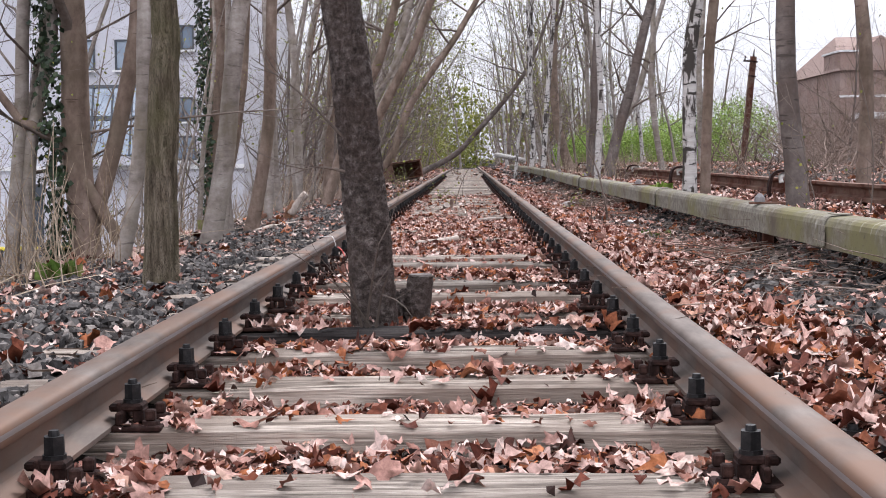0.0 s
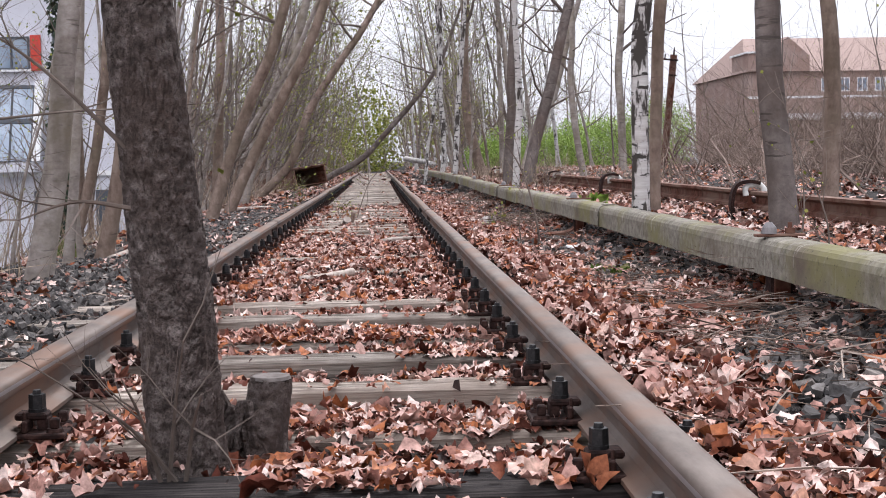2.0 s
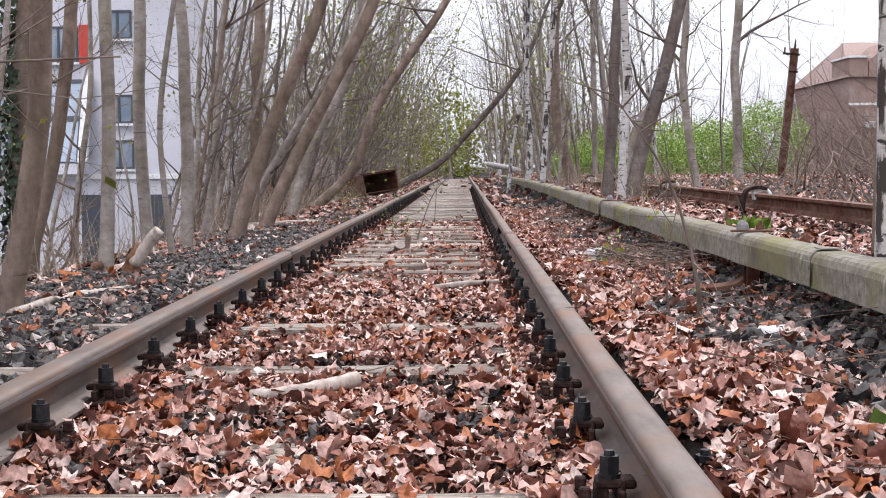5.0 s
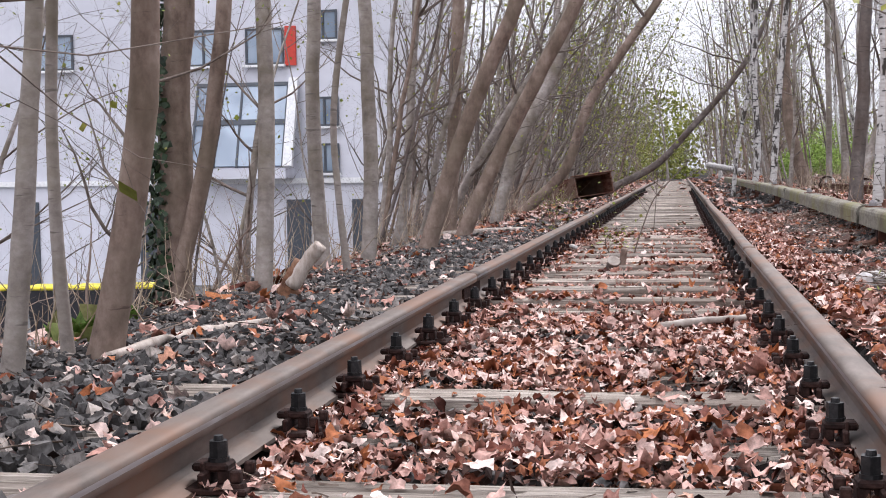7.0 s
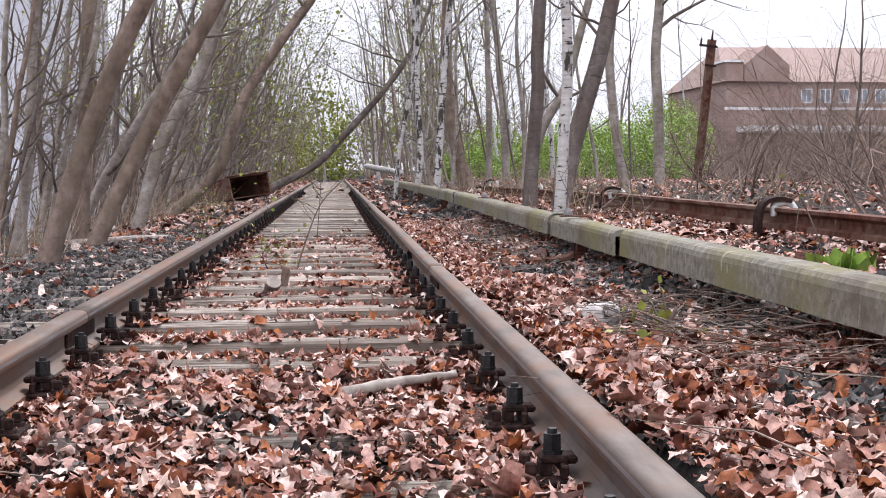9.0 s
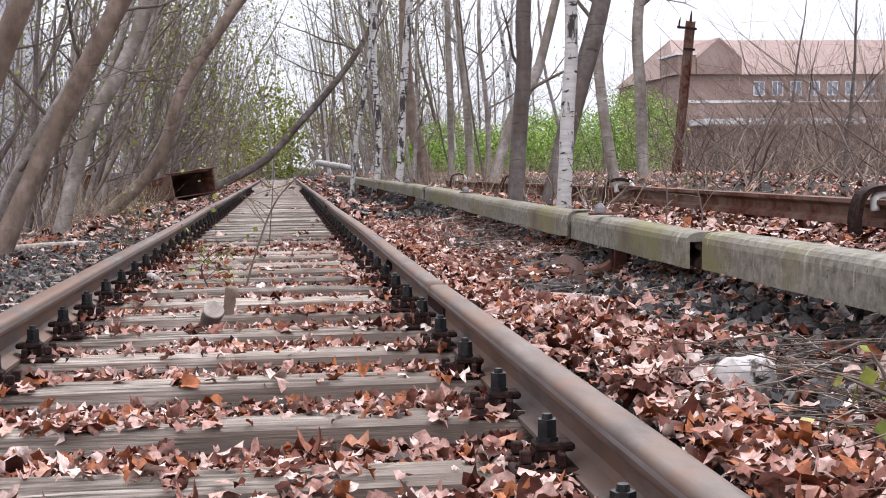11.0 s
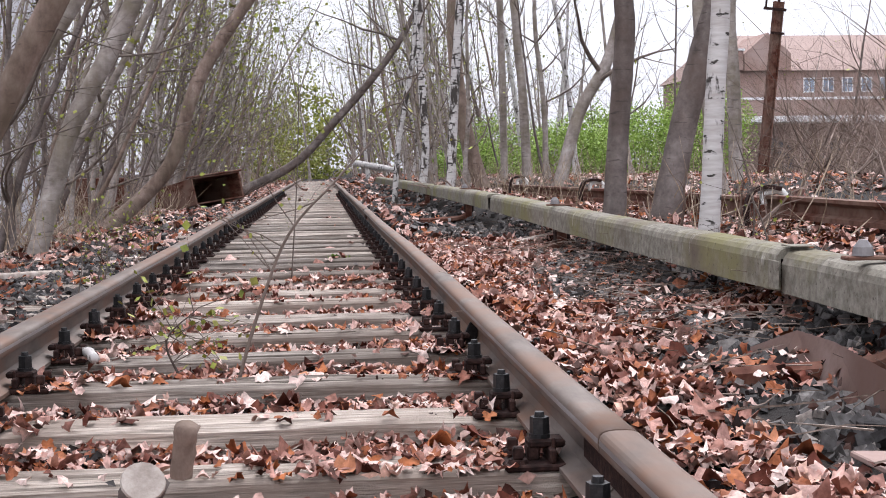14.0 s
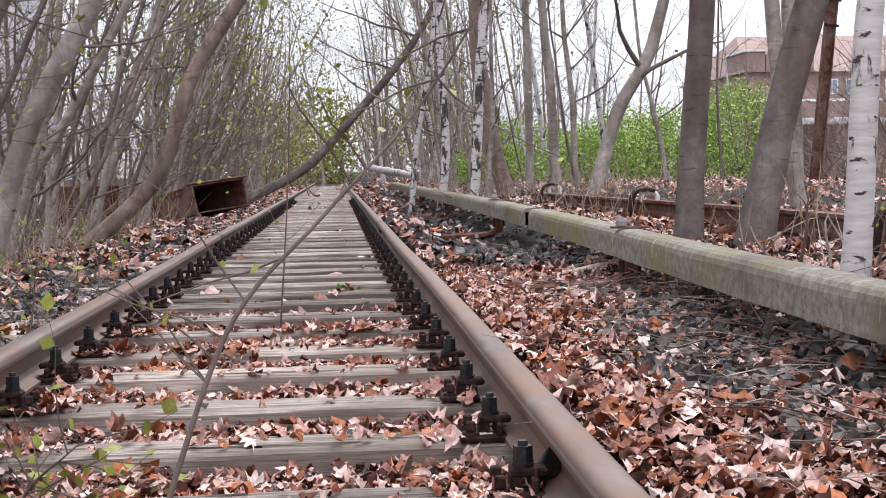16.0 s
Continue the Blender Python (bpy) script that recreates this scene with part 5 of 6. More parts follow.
RUST_FLAT = rough_mat("flat_brown_rust", (0.22, 0.15, 0.13), (0.34, 0.245, 0.215), (0.44, 0.33, 0.3), 8.0, rough=0.8, metal=0.05, bump=0.2, stain=(0.26, 0.165, 0.135))


def bent_plate():
    """A strip of thick sheet iron: a low upright web that turns down at one end, with a flat foot beside it."""
    th = empty("bent_iron_plate", (1.5, 21.85, 0.035), "bent sheet of rusted brown iron lying in leaves", "iron plate")
    bm = bmesh.new()
    low = ((-0.02, -0.02, 0.08), (0.07, 0.5, 0.08), (0.13, 1.05, 0.08), (0.13, 1.4, 0.09), (0.05, 1.62, 0.1))
    top = ((0.0, 0.0, 0.19), (0.1, 0.5, 0.235), (0.18, 1.05, 0.235), (0.2, 1.4, 0.225), (0.08, 1.62, 0.13))
    lo, hi = [bm.verts.new(p) for p in low], [bm.verts.new(p) for p in top]
    for i in range(4):
        bm.faces.new((lo[i], lo[i + 1], hi[i + 1], hi[i]))
    bmesh.ops.solidify(bm, geom=bm.faces[:], thickness=0.014)
    part("upright_leaf", bm, RUST_FLAT, th)
    part("foot_leaf", box(bmesh.new(), -0.2, 0.0, -0.28, 0.06, 0.125, 0.139, 0.003, pose(0, 0, 0, 3, 4, 8)), RUST_FLAT, th)


bent_plate()


def drink_can():
    th = empty("drink_can", pose(1.62, 15.05, 0.18, 0, 90, 25), "crushed white drink can lying in twigs", "can")
    s = Soup()
    s.tube([Vector((0, 0, z)) for z in (-0.075, -0.07, -0.03, 0.02, 0.07, 0.078)], [0.03, 0.037, 0.033, 0.037, 0.036, 0.028], 16, random.Random(4), 0.08)
    soup_part("body", s.v, s.f, TAPE_WHITE, th, True)
    part("lid", prism(bmesh.new(), 16, 0.029, 0.029, 0.079, 0.082), RUST_TOP, th)


drink_can()


def painted_stone(x, y, s, label):
    bm = bmesh.new()
    bmesh.ops.create_icosphere(bm, subdivisions=2, radius=s)
    for v in bm.verts:
        v.co *= 1 + 0.35 * noise.noise(v.co * 14 + Vector((x, y, 0)))
        v.co.z *= 0.8
    ob = part("white_stone", bm, BIRCH)
    ob.location = (x, y, float(ground_z(x, y)) + s * 0.6)
    tagged(ob, label, "stone")


painted_stone(1.36, 19.45, 0.085, "white broken block with black flecks among leaves")
painted_stone(1.38, 12.6, 0.05, "small white stone on the ballast")


def tape_strip():
    th = empty("tape_strip", (-0.86, 12.7, 0.0), "red and white barrier tape tied round the rail", "tape")
    for i, (pts, m) in enumerate((([(-0.06, 0, 0.228), (0.0, 0, 0.232), (0.05, 0, 0.226), (0.075, -0.01, 0.15), (0.09, -0.02, 0.1)], TAPE_WHITE), ([(0.085, -0.02, 0.16), (0.12, -0.04, 0.13), (0.14, -0.06, 0.085)], TAPE_RED))):
        c = spline(pts, 5)
        v, f = [], []
        for j, p in enumerate(c):
            w = 0.006 + 0.012 * i * (1 + 0.5 * math.sin(j * 2.1))
            v += [(p.x, p.y - w, p.z), (p.x, p.y + w, p.z), (p.x + 0.003, p.y + w, p.z + 0.003), (p.x + 0.003, p.y - w, p.z + 0.003)]
        for j in range(len(c) - 1):
            for q in range(4):
                f.append((j * 4 + q, j * 4 + (q + 1) % 4, j * 4 + 4 + (q + 1) % 4, j * 4 + 4 + q))
        soup_part("white_band" if i == 0 else "red_tail", v, f, m, th)


tape_strip()


# ---- a black iron wedge driven against the rail web ----
def rail_wedge():
    th = empty("rail_wedge", (0.8, 24.5, 0.062), "black iron wedge standing against the rail web", "iron wedge")
    bm = bmesh.new()
    low = [bm.verts.new(p) for p in ((-0.03, -0.05, 0.0), (0.045, -0.04, 0.0), (0.045, 0.06, 0.0), (-0.03, 0.05, 0.0))]
    top = [bm.verts.new(p) for p in ((0.012, -0.055, 0.11), (0.045, -0.05, 0.112), (0.045, 0.03, 0.1), (0.02, 0.025, 0.085))]
    bm.faces.new(low[::-1])
    bm.faces.new(top)
    for i in range(4):
        j = (i + 1) % 4
        bm.faces.new((low[i], low[j], top[j], top[i]))
    bmesh.ops.bevel(bm, geom=bm.edges[:], offset=0.005, segments=1, affect="EDGES")
    part("wedge", bm, BOLT_BLACK, th)


rail_wedge()


# ---- saplings and weeds ----
def sapling(pts, r, n, seed, label, leafy=0.7, reach=0.3, size=0.02):
    rg, s, lv = random.Random(seed), Soup(), Soup()
    o = Vector(pts[0])
    c = [p - o for p in spline(pts, 7)]
    k = len(c)
    th = empty("sapling", o, label, "sapling", "saplings")
    stem = Soup()
    stem.tube(c, [r * (1 - 0.8 * i / k) for i in range(k)], 6)
    for i in range(n):
        j = rg.randrange(k // 4, k)
        p, d = c[j], (rand_dir(rg) + Vector((0, 0, 0.5))).normalized()
        line = [p]
        for q in range(4):
            d = (d + rand_dir(rg) * 0.25).normalized()
            line.append(line[-1] + d * reach * rg.uniform(0.15, 0.35))
            if rg.random() < leafy:
                lv.leaf(line[-1], rand_dir(rg), rand_dir(rg), size * rg.uniform(0.6, 1.4))
        s.tube(line, [r * 0.35, r * 0.3, r * 0.22, r * 0.16, r * 0.1], 4)
    soup_part("stem", stem.v, stem.f, TWIG_TREE, th, True)
    if n:
        tagged(soup_part("twig_spray", s.v, s.f, TWIG_TREE, th), kind="stuff")
    if lv.v:
        soup_part("foliage", lv.v, lv.f, SPRING, th)["label"] = "small fresh green leaves"


sapling([(-0.07, 24.0, 0.02), (0.0, 23.98, 0.25), (0.12, 23.95, 0.55), (0.3, 23.95, 0.75), (0.5, 24.0, 0.97), (0.72, 24.0, 1.32)], 0.0075, 14, 61, "thin bent sapling with new leaves between the sleepers", 0.6)
sapling([(0.04, 27.8, 0.05), (0.1, 27.8, 0.9), (0.14, 27.8, 2.2)], 0.005, 8, 62, "thin upright sapling with new leaves between the sleepers", 0.5)
sapling([(-0.28, 24.1, 0.03), (-0.32, 24.05, 0.18), (-0.2, 24.0, 0.3)], 0.006, 22, 63, "low leafy sprout between the sleepers", 0.9, 0.25, 0.03)
sapling([(1.41, 15.64, 0.03), (1.42, 15.6, 0.3), (1.3, 15.6, 0.75), (1.05, 15.5, 1.12)], 0.012, 13, 64, "bent pale sapling beside the rail with first leaves", 0.5)
sapling([(1.3, 15.5, 0.03), (1.27, 15.5, 0.4), (1.32, 15.5, 0.7)], 0.006, 8, 65, "thin sapling beside the rail", 0.4)
sapling([(1.44, 18.72, 0.03), (1.46, 18.7, 0.2), (1.5, 18.7, 0.3)], 0.022, 12, 66, "short cut sapling with fresh green sprouts", 0.9, 0.2, 0.04)
for i, (x, y) in enumerate(((-1.12, 27.6), (-1.25, 28.2), (-1.05, 28.9), (-1.3, 29.6), (-1.15, 26.9), (-1.2, 30.6))):
    sapling([(x, y, 0.02), (x + 0.04, y, 0.3), (x - 0.03, y + 0.05, 0.62 - 0.05 * i)], 0.005, 14, 70 + i, "weedy sapling with new leaves beside the rail", 0.8, 0.25, 0.022)
for i, (x, y, h) in enumerate(((2.6, 13.2, 1.3), (2.9, 12.6, 1.6), (2.4, 12.2, 0.9), (3.3, 13.0, 1.5), (2.75, 14.0, 1.1), (2.5, 20.0, 0.8), (2.35, 23.0, 1.0), (2.6, 24.5, 1.2), (2.3, 25.4, 0.8), (2.7, 26.8, 1.1))):
    sapling([(x, y, 0.0), (x + 0.05, y, h * 0.5), (x - 0.1, y + 0.05, h)], 0.007, 11, 90 + i, "bare thin sapling behind the guard board", 0.25)
sapling([(-0.95, 13.0, 0.02), (-0.85, 13.0, 0.1), (-0.72, 12.95, 0.16)], 0.005, 4, 110, "dry twig at the rail foot", 0.0)


def low_twig(x, y, z, tip, n, seed, label):
    rg, s = random.Random(seed), Soup()
    o, e = Vector((x, y, z)), Vector(tip)
    c = [p - o for p in spline([o, (o + e) / 2 + Vector((0, 0, 0.03)), e], 6)]
    s.tube(c, [0.007 * (1 - 0.8 * i / len(c)) for i in range(len(c))], 5)
    for i in range(n):
        grow(s, rg, c[rg.randrange(3, len(c))], (c[-1].normalized() + rand_dir(rg) * 0.8).normalized(), 0.003, rg.uniform(0.12, 0.35), 1)
    ob = soup_part("twig", s.v, s.f, TWIG_TREE)
    ob.location = o
    tagged(ob, label, "twig", "twigs on the track tree", "stuff")


low_twig(-0.38, 9.1, 0.86, (-0.75, 8.95, 1.2), 5, 120, "dark bare twig growing from the track tree")
low_twig(-0.38, 9.1, 0.72, (-0.62, 8.95, 0.7), 4, 121, "dark bare twig growing from the track tree")
for i, tip in enumerate(((-0.36, 8.8, 0.34), (-0.22, 8.82, 0.42), (-0.45, 8.8, 0.3), (-0.18, 8.8, 0.3))):
    low_twig(-0.31 + 0.02 * i, 8.99, 0.05, tip, 2, 125 + i, "pale dry shoot at the foot of the track tree")


# ---- loose stuff in countless pieces: leaves, ballast, twigs, straw ----
def scatter(name, verts_list, faces, pos, rot, size, material, label, category, soft=False):
    """One mesh of many small pieces. verts_list: shapes (k, n, 3); rot: (count, 3, 3)."""
    count = len(pos)
    pick = np.random.RandomState(len(name)).randint(0, len(verts_list), count)
    v = np.asarray(verts_list)[pick] * size[:, None, None]
    v = np.einsum("cij,cnj->cni", rot, v) + pos[:, None, :]
    n = v.shape[1]
    f = np.asarray(faces)[None] + (np.arange(count) * n)[:, None, None]
    me = bpy.data.meshes.new(name)
    flat_v, flat_f = v.reshape(-1, 3), f.reshape(-1, f.shape[2])
    w = flat_f.shape[1]
    me.vertices.add(len(flat_v))
    me.vertices.foreach_set("co", flat_v.ravel())
    me.loops.add(flat_f.size)
    me.loops.foreach_set("vertex_index", flat_f.ravel())
    me.polygons.add(len(flat_f))
    me.polygons.foreach_set("loop_start", np.arange(0, flat_f.size, w))
    me.update(calc_edges=True)
    if not soft:
        me.shade_flat()
    me.materials.append(material)
    ob = new(name, me)
    tagged(ob, label, category, kind="stuff")
    return ob


def turns(r, count, tilt):
    """Random turns: any heading, leaning by up to about the tilt (radians)."""
    a, b, c = r.uniform(0, 6.283, count), r.normal(0, tilt, count), r.normal(0, tilt, count)
    ca, sa, cb, sb, cc, sc = np.cos(a), np.sin(a), np.cos(b), np.sin(b), np.cos(c), np.sin(c)
    o, i = np.zeros(count), np.ones(count)
    rz = np.stack([ca, -sa, o, sa, ca, o, o, o, i], 1).reshape(-1, 3, 3)
    rx = np.stack([i, o, o, o, cb, -sb, o, sb, cb], 1).reshape(-1, 3, 3)
    ry = np.stack([cc, o, sc, o, i, o, -sc, o, cc], 1).reshape(-1, 3, 3)
    return rx @ ry @ rz


def leaf_shapes(r, full, kinds_n=60):
    """Dry lobed leaves, each rolled, folded and crumpled in its own way; the plainer shape serves far off."""
    if full:
        ang = np.radians([270, 305, 345, 5, 28, 42, 62, 90, 118, 138, 152, 175, 195, 235])
        rad = np.array([0.5, 0.82, 0.95, 0.74, 0.95, 1.0, 0.76, 1.05, 0.76, 1.0, 0.95, 0.74, 0.95, 0.82])
    else:
        ang = np.radians([250, 300, 340, 10, 45, 65, 90, 115, 135, 170])
        rad = np.array([0.66, 0.66, 0.88, 0.7, 0.95, 0.72, 1.0, 0.72, 0.95, 0.7])
    out = []
    for _ in range(kinds_n):
        q = rad * r.uniform(0.7, 1.15, len(rad))
        p = np.vstack([[0, 0], np.stack([q * np.cos(ang) * r.uniform(0.55, 1.0), q * np.sin(ang)], 1)])
        a, b, c, fold = r.uniform(-0.5, 0.4), r.uniform(-0.5, 0.4), r.uniform(-0.5, 0.5), r.uniform(-0.4, 0.35)
        z = a * p[:, 0] ** 2 + b * p[:, 1] ** 2 + c * p[:, 0] * p[:, 1] + fold * np.abs(p[:, 0]) + r.normal(0, 0.12, len(p))
        z = z + 0.12 * np.sin(np.arctan2(p[:, 1], p[:, 0]) * 5 + r.uniform(0, 6)) * np.hypot(p[:, 0], p[:, 1])
        roll, side = r.uniform(0.6, 2.5), (1 if r.uniform() < 0.4 else -1)
        th = p[:, 0] * roll
        out.append(np.stack([np.sin(th) / roll, p[:, 1], z + side * (1 - np.cos(th)) / roll], 1))
    k = len(ang)
    return np.array(out), [(0, 1 + i, 1 + (i + 1) % k) for i in range(k)]


def over_sleeper(y):
    k = (y - 6.21) / 0.6756
    return np.abs(k - np.round(k)) * 0.6756 < 0.122, np.round(k)


def bare_share(x, y):
    """Where the ballast lies open beside the guard board, from 0 (leaves) to 1 (stones)."""
    edge = 1.34 + 0.14 * np.sin(y * 1.9) + 0.09 * np.sin(y * 5.3 + 1)
    isle = np.sin(y * 1.1 + 0.6) + 0.6 * np.sin(y * 2.9 + x * 3) > 0.95
    return np.where(isle, 0.35, 0.9) * smooth_step(edge - 0.12, edge + 0.15, x) * (1 - smooth_step(2.0, 2.4, x))


R = np.random.RandomState(11)
near_leaf, far_leaf = leaf_shapes(R, True), leaf_shapes(R, False)


def leaf_bed(name, count, xr, yr, size, keep=1.0):
    x, y = R.uniform(*xr, count), R.uniform(*yr, count)
    on, k = over_sleeper(y)
    buried = np.isin(k, BURIED)
    drift = np.sin(x * 3.1 + 2.0 * np.sin(y * 1.7)) + np.sin(y * 2.3 + 1.0) + 0.7 * np.sin(x * 7 + y * 5) > 1.25
    ok = ~on | drift & (R.uniform(0, 1, count) < 0.5) | (R.uniform(0, 1, count) < np.where(buried, 0.85, np.where(np.abs(x) > 0.56, 0.34, 0.045))) | (np.abs(x) > 1.42)
    ok &= np.abs(np.abs(x) - RAIL_X) > 0.075
    patch = np.sin(x * 2.3 + 1.7 * np.sin(y * 0.9)) * np.sin(y * 1.55 + x) + 0.5 * np.sin(y * 3.7 - x * 4.1)
    ok &= (patch > keep - 1.9) | (R.uniform(0, 1, count) < 0.25)
    bare = bare_share(x, y)
    worn = smooth_step(12.8, 14.0, y) * (1 - smooth_step(18.6, 19.6, y)) * (np.abs(x) < 0.6) * (np.sin(x * 4.0 + 1.5 * np.sin(y * 2.1)) * np.sin(y * 2.7 + x * 2) > -0.05)
    bare = np.maximum(bare, 0.72 * worn)
    ok &= R.uniform(0, 1, count) > bare
    ok &= ~((x > 1.22) & (x < 1.78) & (y > 21.5) & (y < 23.9)) | (R.uniform(0, 1, count) < 0.25)
    ok &= (y < 30) | (np.abs(x) > 0.8) | (R.uniform(0, 1, count) < 0.3)
    x, y, on = x[ok], y[ok], on[ok]
    z = ground_z(x, y) + R.uniform(0.0, 0.065, len(x))
    z = np.where(on & (np.abs(x) < 1.42), np.maximum(z, np.where(np.isin(k[ok], BURIED), 0.06, 0.08)), z)
    shapes, lfaces = near_leaf if size < 0.04 else far_leaf
    return scatter(name, shapes, lfaces, np.stack([x, y, z], 1), turns(R, len(x), 0.34), np.clip(R.lognormal(-0.15, 0.38, len(x)), 0.35, 1.9) * size, LEAVES, "dead brown and pinkish maple leaves littering the ground", "leaves", True)


leaf_bed("leaf_litter", 76000, (-0.79, 0.79), (4.2, 29), 0.031, 0.45)
leaf_bed("leaf_litter", 66000, (0.92, 2.1), (6, 30), 0.032, 0.45)
leaf_bed("leaf_litter", 15000, (2.1, 4.6), (8, 34), 0.0405, 1.1)
leaf_bed("leaf_litter", 3600, (-2.9, -0.93), (6, 31), 0.036, 1.8)
leaf_bed("leaf_litter", 8000, (-3.0, 3.4), (29.5, 60), 0.07, 0.9)
leaf_bed("leaf_litter", 4500, (-3.2, 4.2), (60, 98), 0.11, 0.9)
leaf_bed("leaf_litter", 2600, (-2.6, 2.3), (-4.5, 5.2), 0.055, 0.9)
leaf_bed("leaf_litter", 6000, (-9.0, -2.2), (-4, 52), 0.08, 1.1)
leaf_bed("leaf_litter", 13000, (3.8, 14.0), (-4, 56), 0.06, 1.1)


def leaf_crumbs(count, xr, yr):
    """Broken bits of leaf that fill the gaps between whole ones, darkened as the shade there."""
    bits = np.array([[[0, 0, 0], [1, R.uniform(-0.3, 0.3), R.uniform(-0.3, 0.3)], [R.uniform(0.2, 0.9), 1, R.uniform(-0.3, 0.3)], [R.uniform(-0.4, 0.1), 0.7, R.uniform(-0.3, 0.3)]] for _ in range(20)])
    x, y = R.uniform(*xr, count), R.uniform(*yr, count)
    on, k = over_sleeper(y)
    ok = (R.uniform(0, 1, count) > bare_share(x, y) * 0.8) & (np.abs(np.abs(x) - RAIL_X) > 0.075) & (~on | (np.abs(x) > 1.42) | (R.uniform(0, 1, count) < 0.015))
    x, y, on = x[ok], y[ok], on[ok]
    z = ground_z(x, y) + R.uniform(0.0, 0.04, len(x))
    z = np.where(on & (np.abs(x) < 1.42), np.maximum(z, 0.07), z)
    scatter("leaf_crumbs", bits, [(0, 1, 2, 3)], np.stack([x, y, z], 1), turns(R, len(x), 0.7), R.uniform(0.012, 0.035, len(x)), CRUMBS_SHADED, "crumbled bits of dead brown leaves, darkened as shade in the gaps", "leaves")


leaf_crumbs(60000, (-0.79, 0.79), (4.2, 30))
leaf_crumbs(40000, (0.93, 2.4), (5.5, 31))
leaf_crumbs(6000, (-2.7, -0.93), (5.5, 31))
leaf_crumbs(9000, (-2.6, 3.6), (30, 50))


def stone_shapes(r, n=24):
    cube = np.array([[x, y, z] for x in (-1, 1) for y in (-1, 1) for z in (-1, 1)], float)
    out = [cube * r.uniform(0.35, 1.0, (8, 3)) * np.array([1, r.uniform(0.55, 1), r.uniform(0.35, 0.8)]) for _ in range(n)]
    return np.array(out), [(0, 1, 3, 2), (4, 6, 7, 5), (0, 4, 5, 1), (2, 3, 7, 6), (0, 2, 6, 4), (1, 5, 7, 3)]


sshapes, sfaces = stone_shapes(R)


def ballast(count, xr, yr, size, where=None):
    x, y = R.uniform(*xr, count), R.uniform(*yr, count)
    ok = np.abs(np.abs(x) - RAIL_X) > 0.08
    on, k = over_sleeper(y)
    ok &= ~on | (np.abs(x) > 1.42)
    if where is not None:
        ok &= where(x, y)
    x, y = x[ok], y[ok]
    z = ground_z(x, y) + R.uniform(-0.01, 0.028, len(x))
    return scatter("ballast_stones", sshapes, sfaces, np.stack([x, y, z], 1), turns(R, len(x), 0.6), R.uniform(0.5, 1.35, len(x)) * size, STONES, "angular dark grey ballast stones", "stones")


ballast(34000, (-2.75, -0.93), (5.5, 32), 0.029)
ballast(2600, (-2.6, 2.3), (-4.5, 5.4), 0.04)
ballast(1500, (-3.6, -2.5), (-2, 34), 0.03)
ballast(6000, (-0.79, 0.79), (4.5, 31), 0.03, lambda x, y: np.sin(x * 2.3 + 1.7 * np.sin(y * 0.9)) * np.sin(y * 1.55 + x) < 0.25)
ballast(20000, (1.15, 2.4), (6, 32), 0.032, lambda x, y: R.uniform(0, 1, len(x)) < bare_share(x, y) * 1.1)
ballast(3000, (-3.0, 3.0), (32, 60), 0.05)


def loose_twigs(count, xr, yr, length, rad, material, label, name="loose_twigs", flat=0.12, lift=0.04):
    s, rg = Soup(), random.Random(count)
    for _ in range(count):
        x, y = rg.uniform(*xr), rg.uniform(*yr)
        p = Vector((x, y, float(ground_z(x, y)) + rg.uniform(0.01, lift)))
        a = rg.uniform(0, 6.28)
        d = Vector((math.cos(a), math.sin(a), rg.uniform(-0.3, 1) * flat)).normalized()
        L = length * rg.uniform(0.3, 1.2)
        q = p + d * L * 0.5 + rand_dir(rg) * L * 0.1
        e = q + d * L * 0.5 + rand_dir(rg) * L * 0.12
        e.z = max(e.z, p.z * 0.5)
        w = rad * rg.uniform(0.5, 1.4)
        s.tube([p, q, e], [w, w * 0.8, w * 0.4], 3, cap=False)
    ob = soup_part(name, s.v, s.f, material)
    tagged(ob, label, "twigs", kind="stuff")


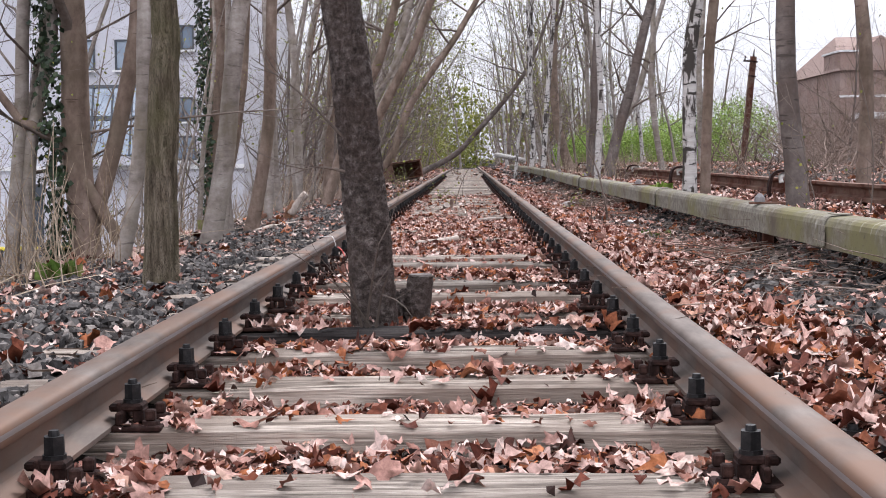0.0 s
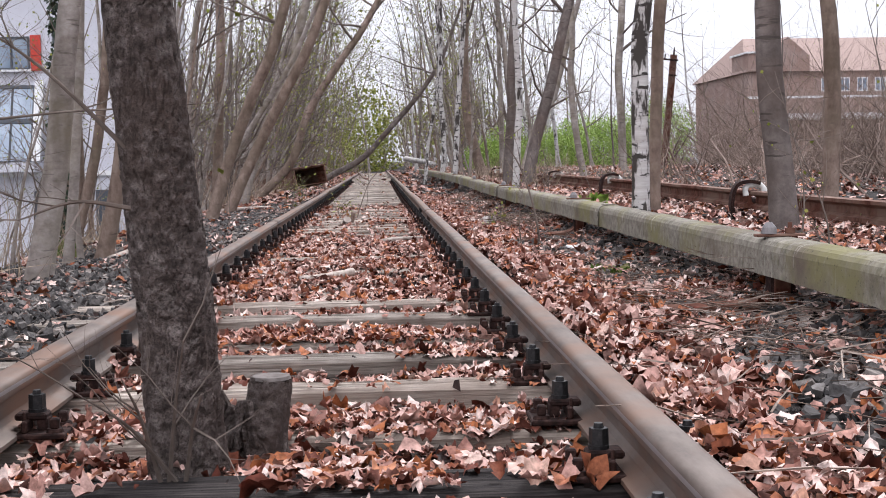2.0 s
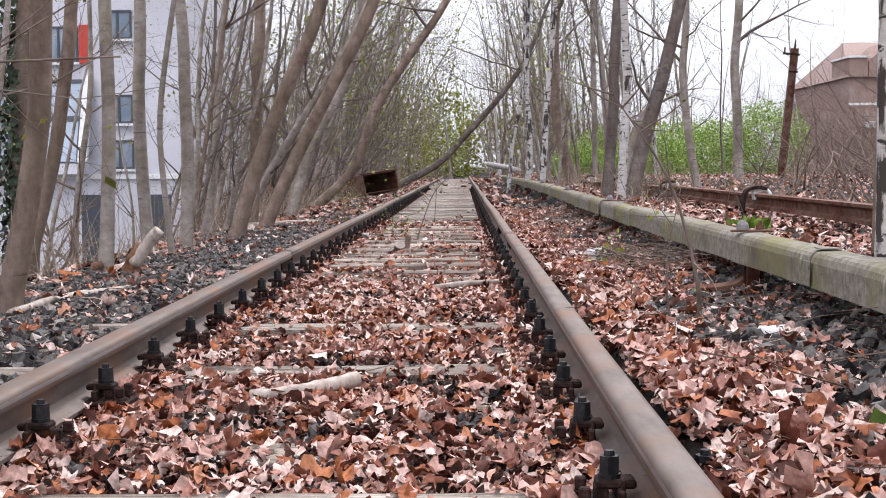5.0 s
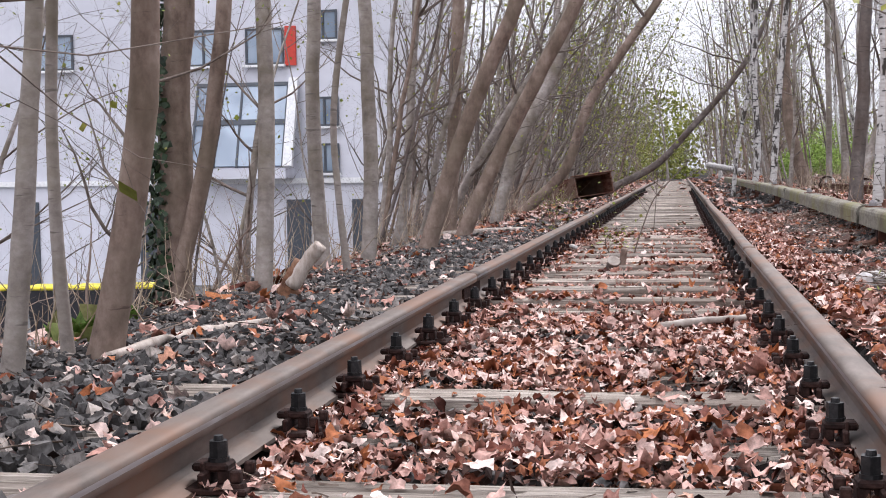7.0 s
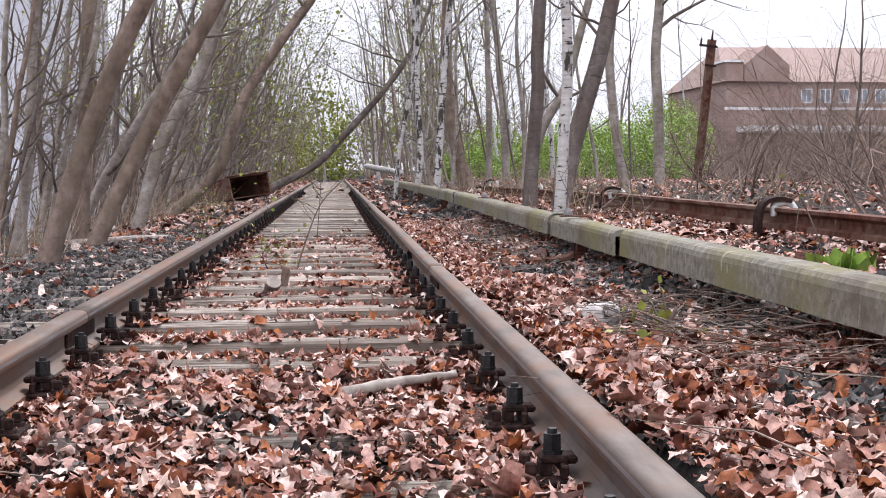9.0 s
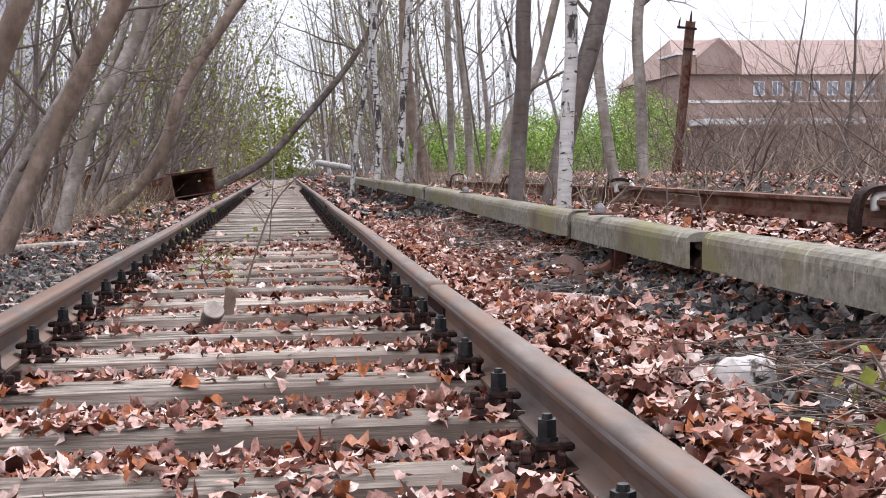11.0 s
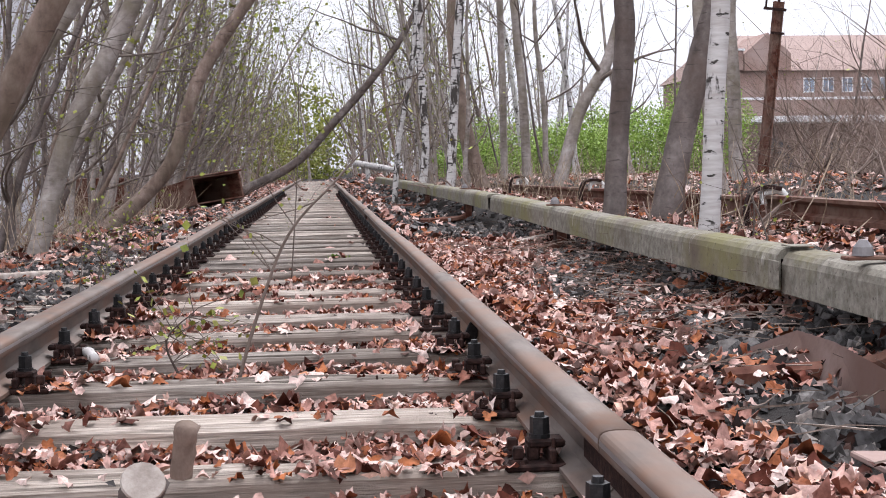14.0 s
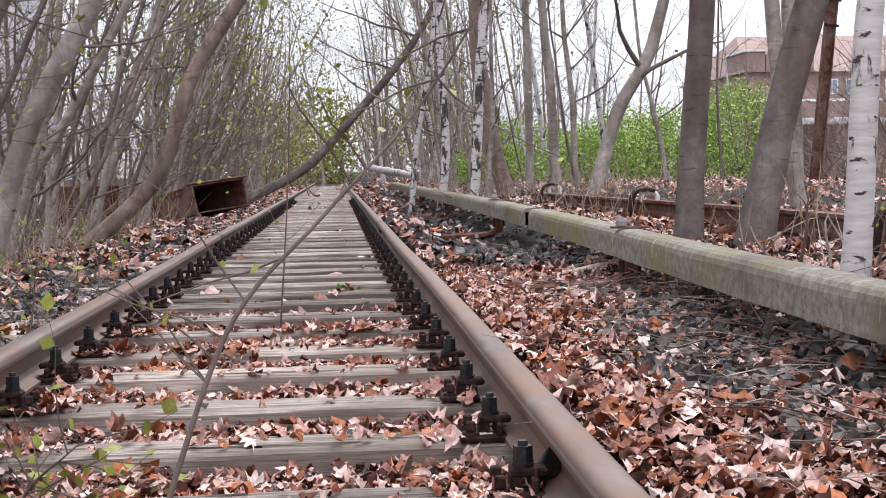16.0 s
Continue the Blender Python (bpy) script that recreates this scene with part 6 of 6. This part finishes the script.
loose_twigs(500, (-0.78, 0.78), (5, 28), 0.22, 0.0035, TWIGS, "dry grey twigs strewn between the rails")
loose_twigs(1100, (1.0, 2.6), (6, 32), 0.3, 0.0026, TWIGS, "dry grey twigs strewn beside the rail", lift=0.08)
loose_twigs(230, (1.35, 2.0), (17.6, 19.9), 0.5, 0.0026, TWIGS, "heap of dry grey twigs on the ballast", lift=0.12)
loose_twigs(330, (1.4, 2.1), (8.6, 12.8), 0.42, 0.0026, TWIGS, "heap of dry grey twigs on the ballast", lift=0.12)
loose_twigs(260, (1.35, 2.1), (23.5, 28.8), 0.45, 0.0026, TWIGS, "heap of dry grey twigs on the ballast", lift=0.1)
loose_twigs(600, (-2.8, -0.95), (6, 32), 0.25, 0.0045, TWIGS, "pale twigs strewn on the ballast")
loose_twigs(420, (-3.6, -2.4), (10, 16), 0.9, 0.004, STRAW, "tall dry straw stems on the embankment edge", "dry_stems", 5.0)
loose_twigs(700, (-3.8, -2.3), (24, 46), 0.7, 0.004, STRAW, "tall dry straw stems on the embankment edge", "dry_stems", 5.0)
loose_twigs(260, (-3.6, -2.5), (15, 24), 0.5, 0.004, STRAW, "dry straw stems on the embankment edge", "dry_stems", 4.0)
loose_twigs(900, (2.4, 5.5), (26, 50), 0.6, 0.004, STRAW, "dry straw stems beside the disused track", "dry_stems", 4.0)


def green_tuft(x, y, count, height, seed, material, label):
    rg, s = random.Random(seed), Soup()
    for _ in range(count):
        a, r = rg.uniform(0, 6.28), rg.uniform(0, 0.1)
        p = Vector((math.cos(a) * r, math.sin(a) * r, 0))
        d = Vector((math.cos(a) * 0.5, math.sin(a) * 0.5, 1)).normalized()
        s.leaf(p, (d + rand_dir(rg) * 0.3).normalized(), rand_dir(rg), height * rg.uniform(0.5, 1.2))
    ob = soup_part("grass_tuft", s.v, s.f, material)
    ob.location = (x, y, float(ground_z(x, y)))
    tagged(ob, label, "grass", "green tufts", "stuff")


for i, (x, y, n, h, m) in enumerate(((2.5, 19.6, 40, 0.14, BUSH_GREEN), (-2.6, 12.2, 60, 0.16, GRASS), (-2.7, 18.3, 60, 0.15, GRASS), (-2.9, 19.2, 60, 0.16, GRASS), (0.25, 27.3, 24, 0.08, GRASS), (-0.3, 26.6, 20, 0.07, GRASS), (1.55, 13.2, 24, 0.08, GRASS), (0.4, 30.2, 24, 0.1, GRASS))):
    green_tuft(x, y, n, h, 500 + i, m, "small tuft of fresh green blades")
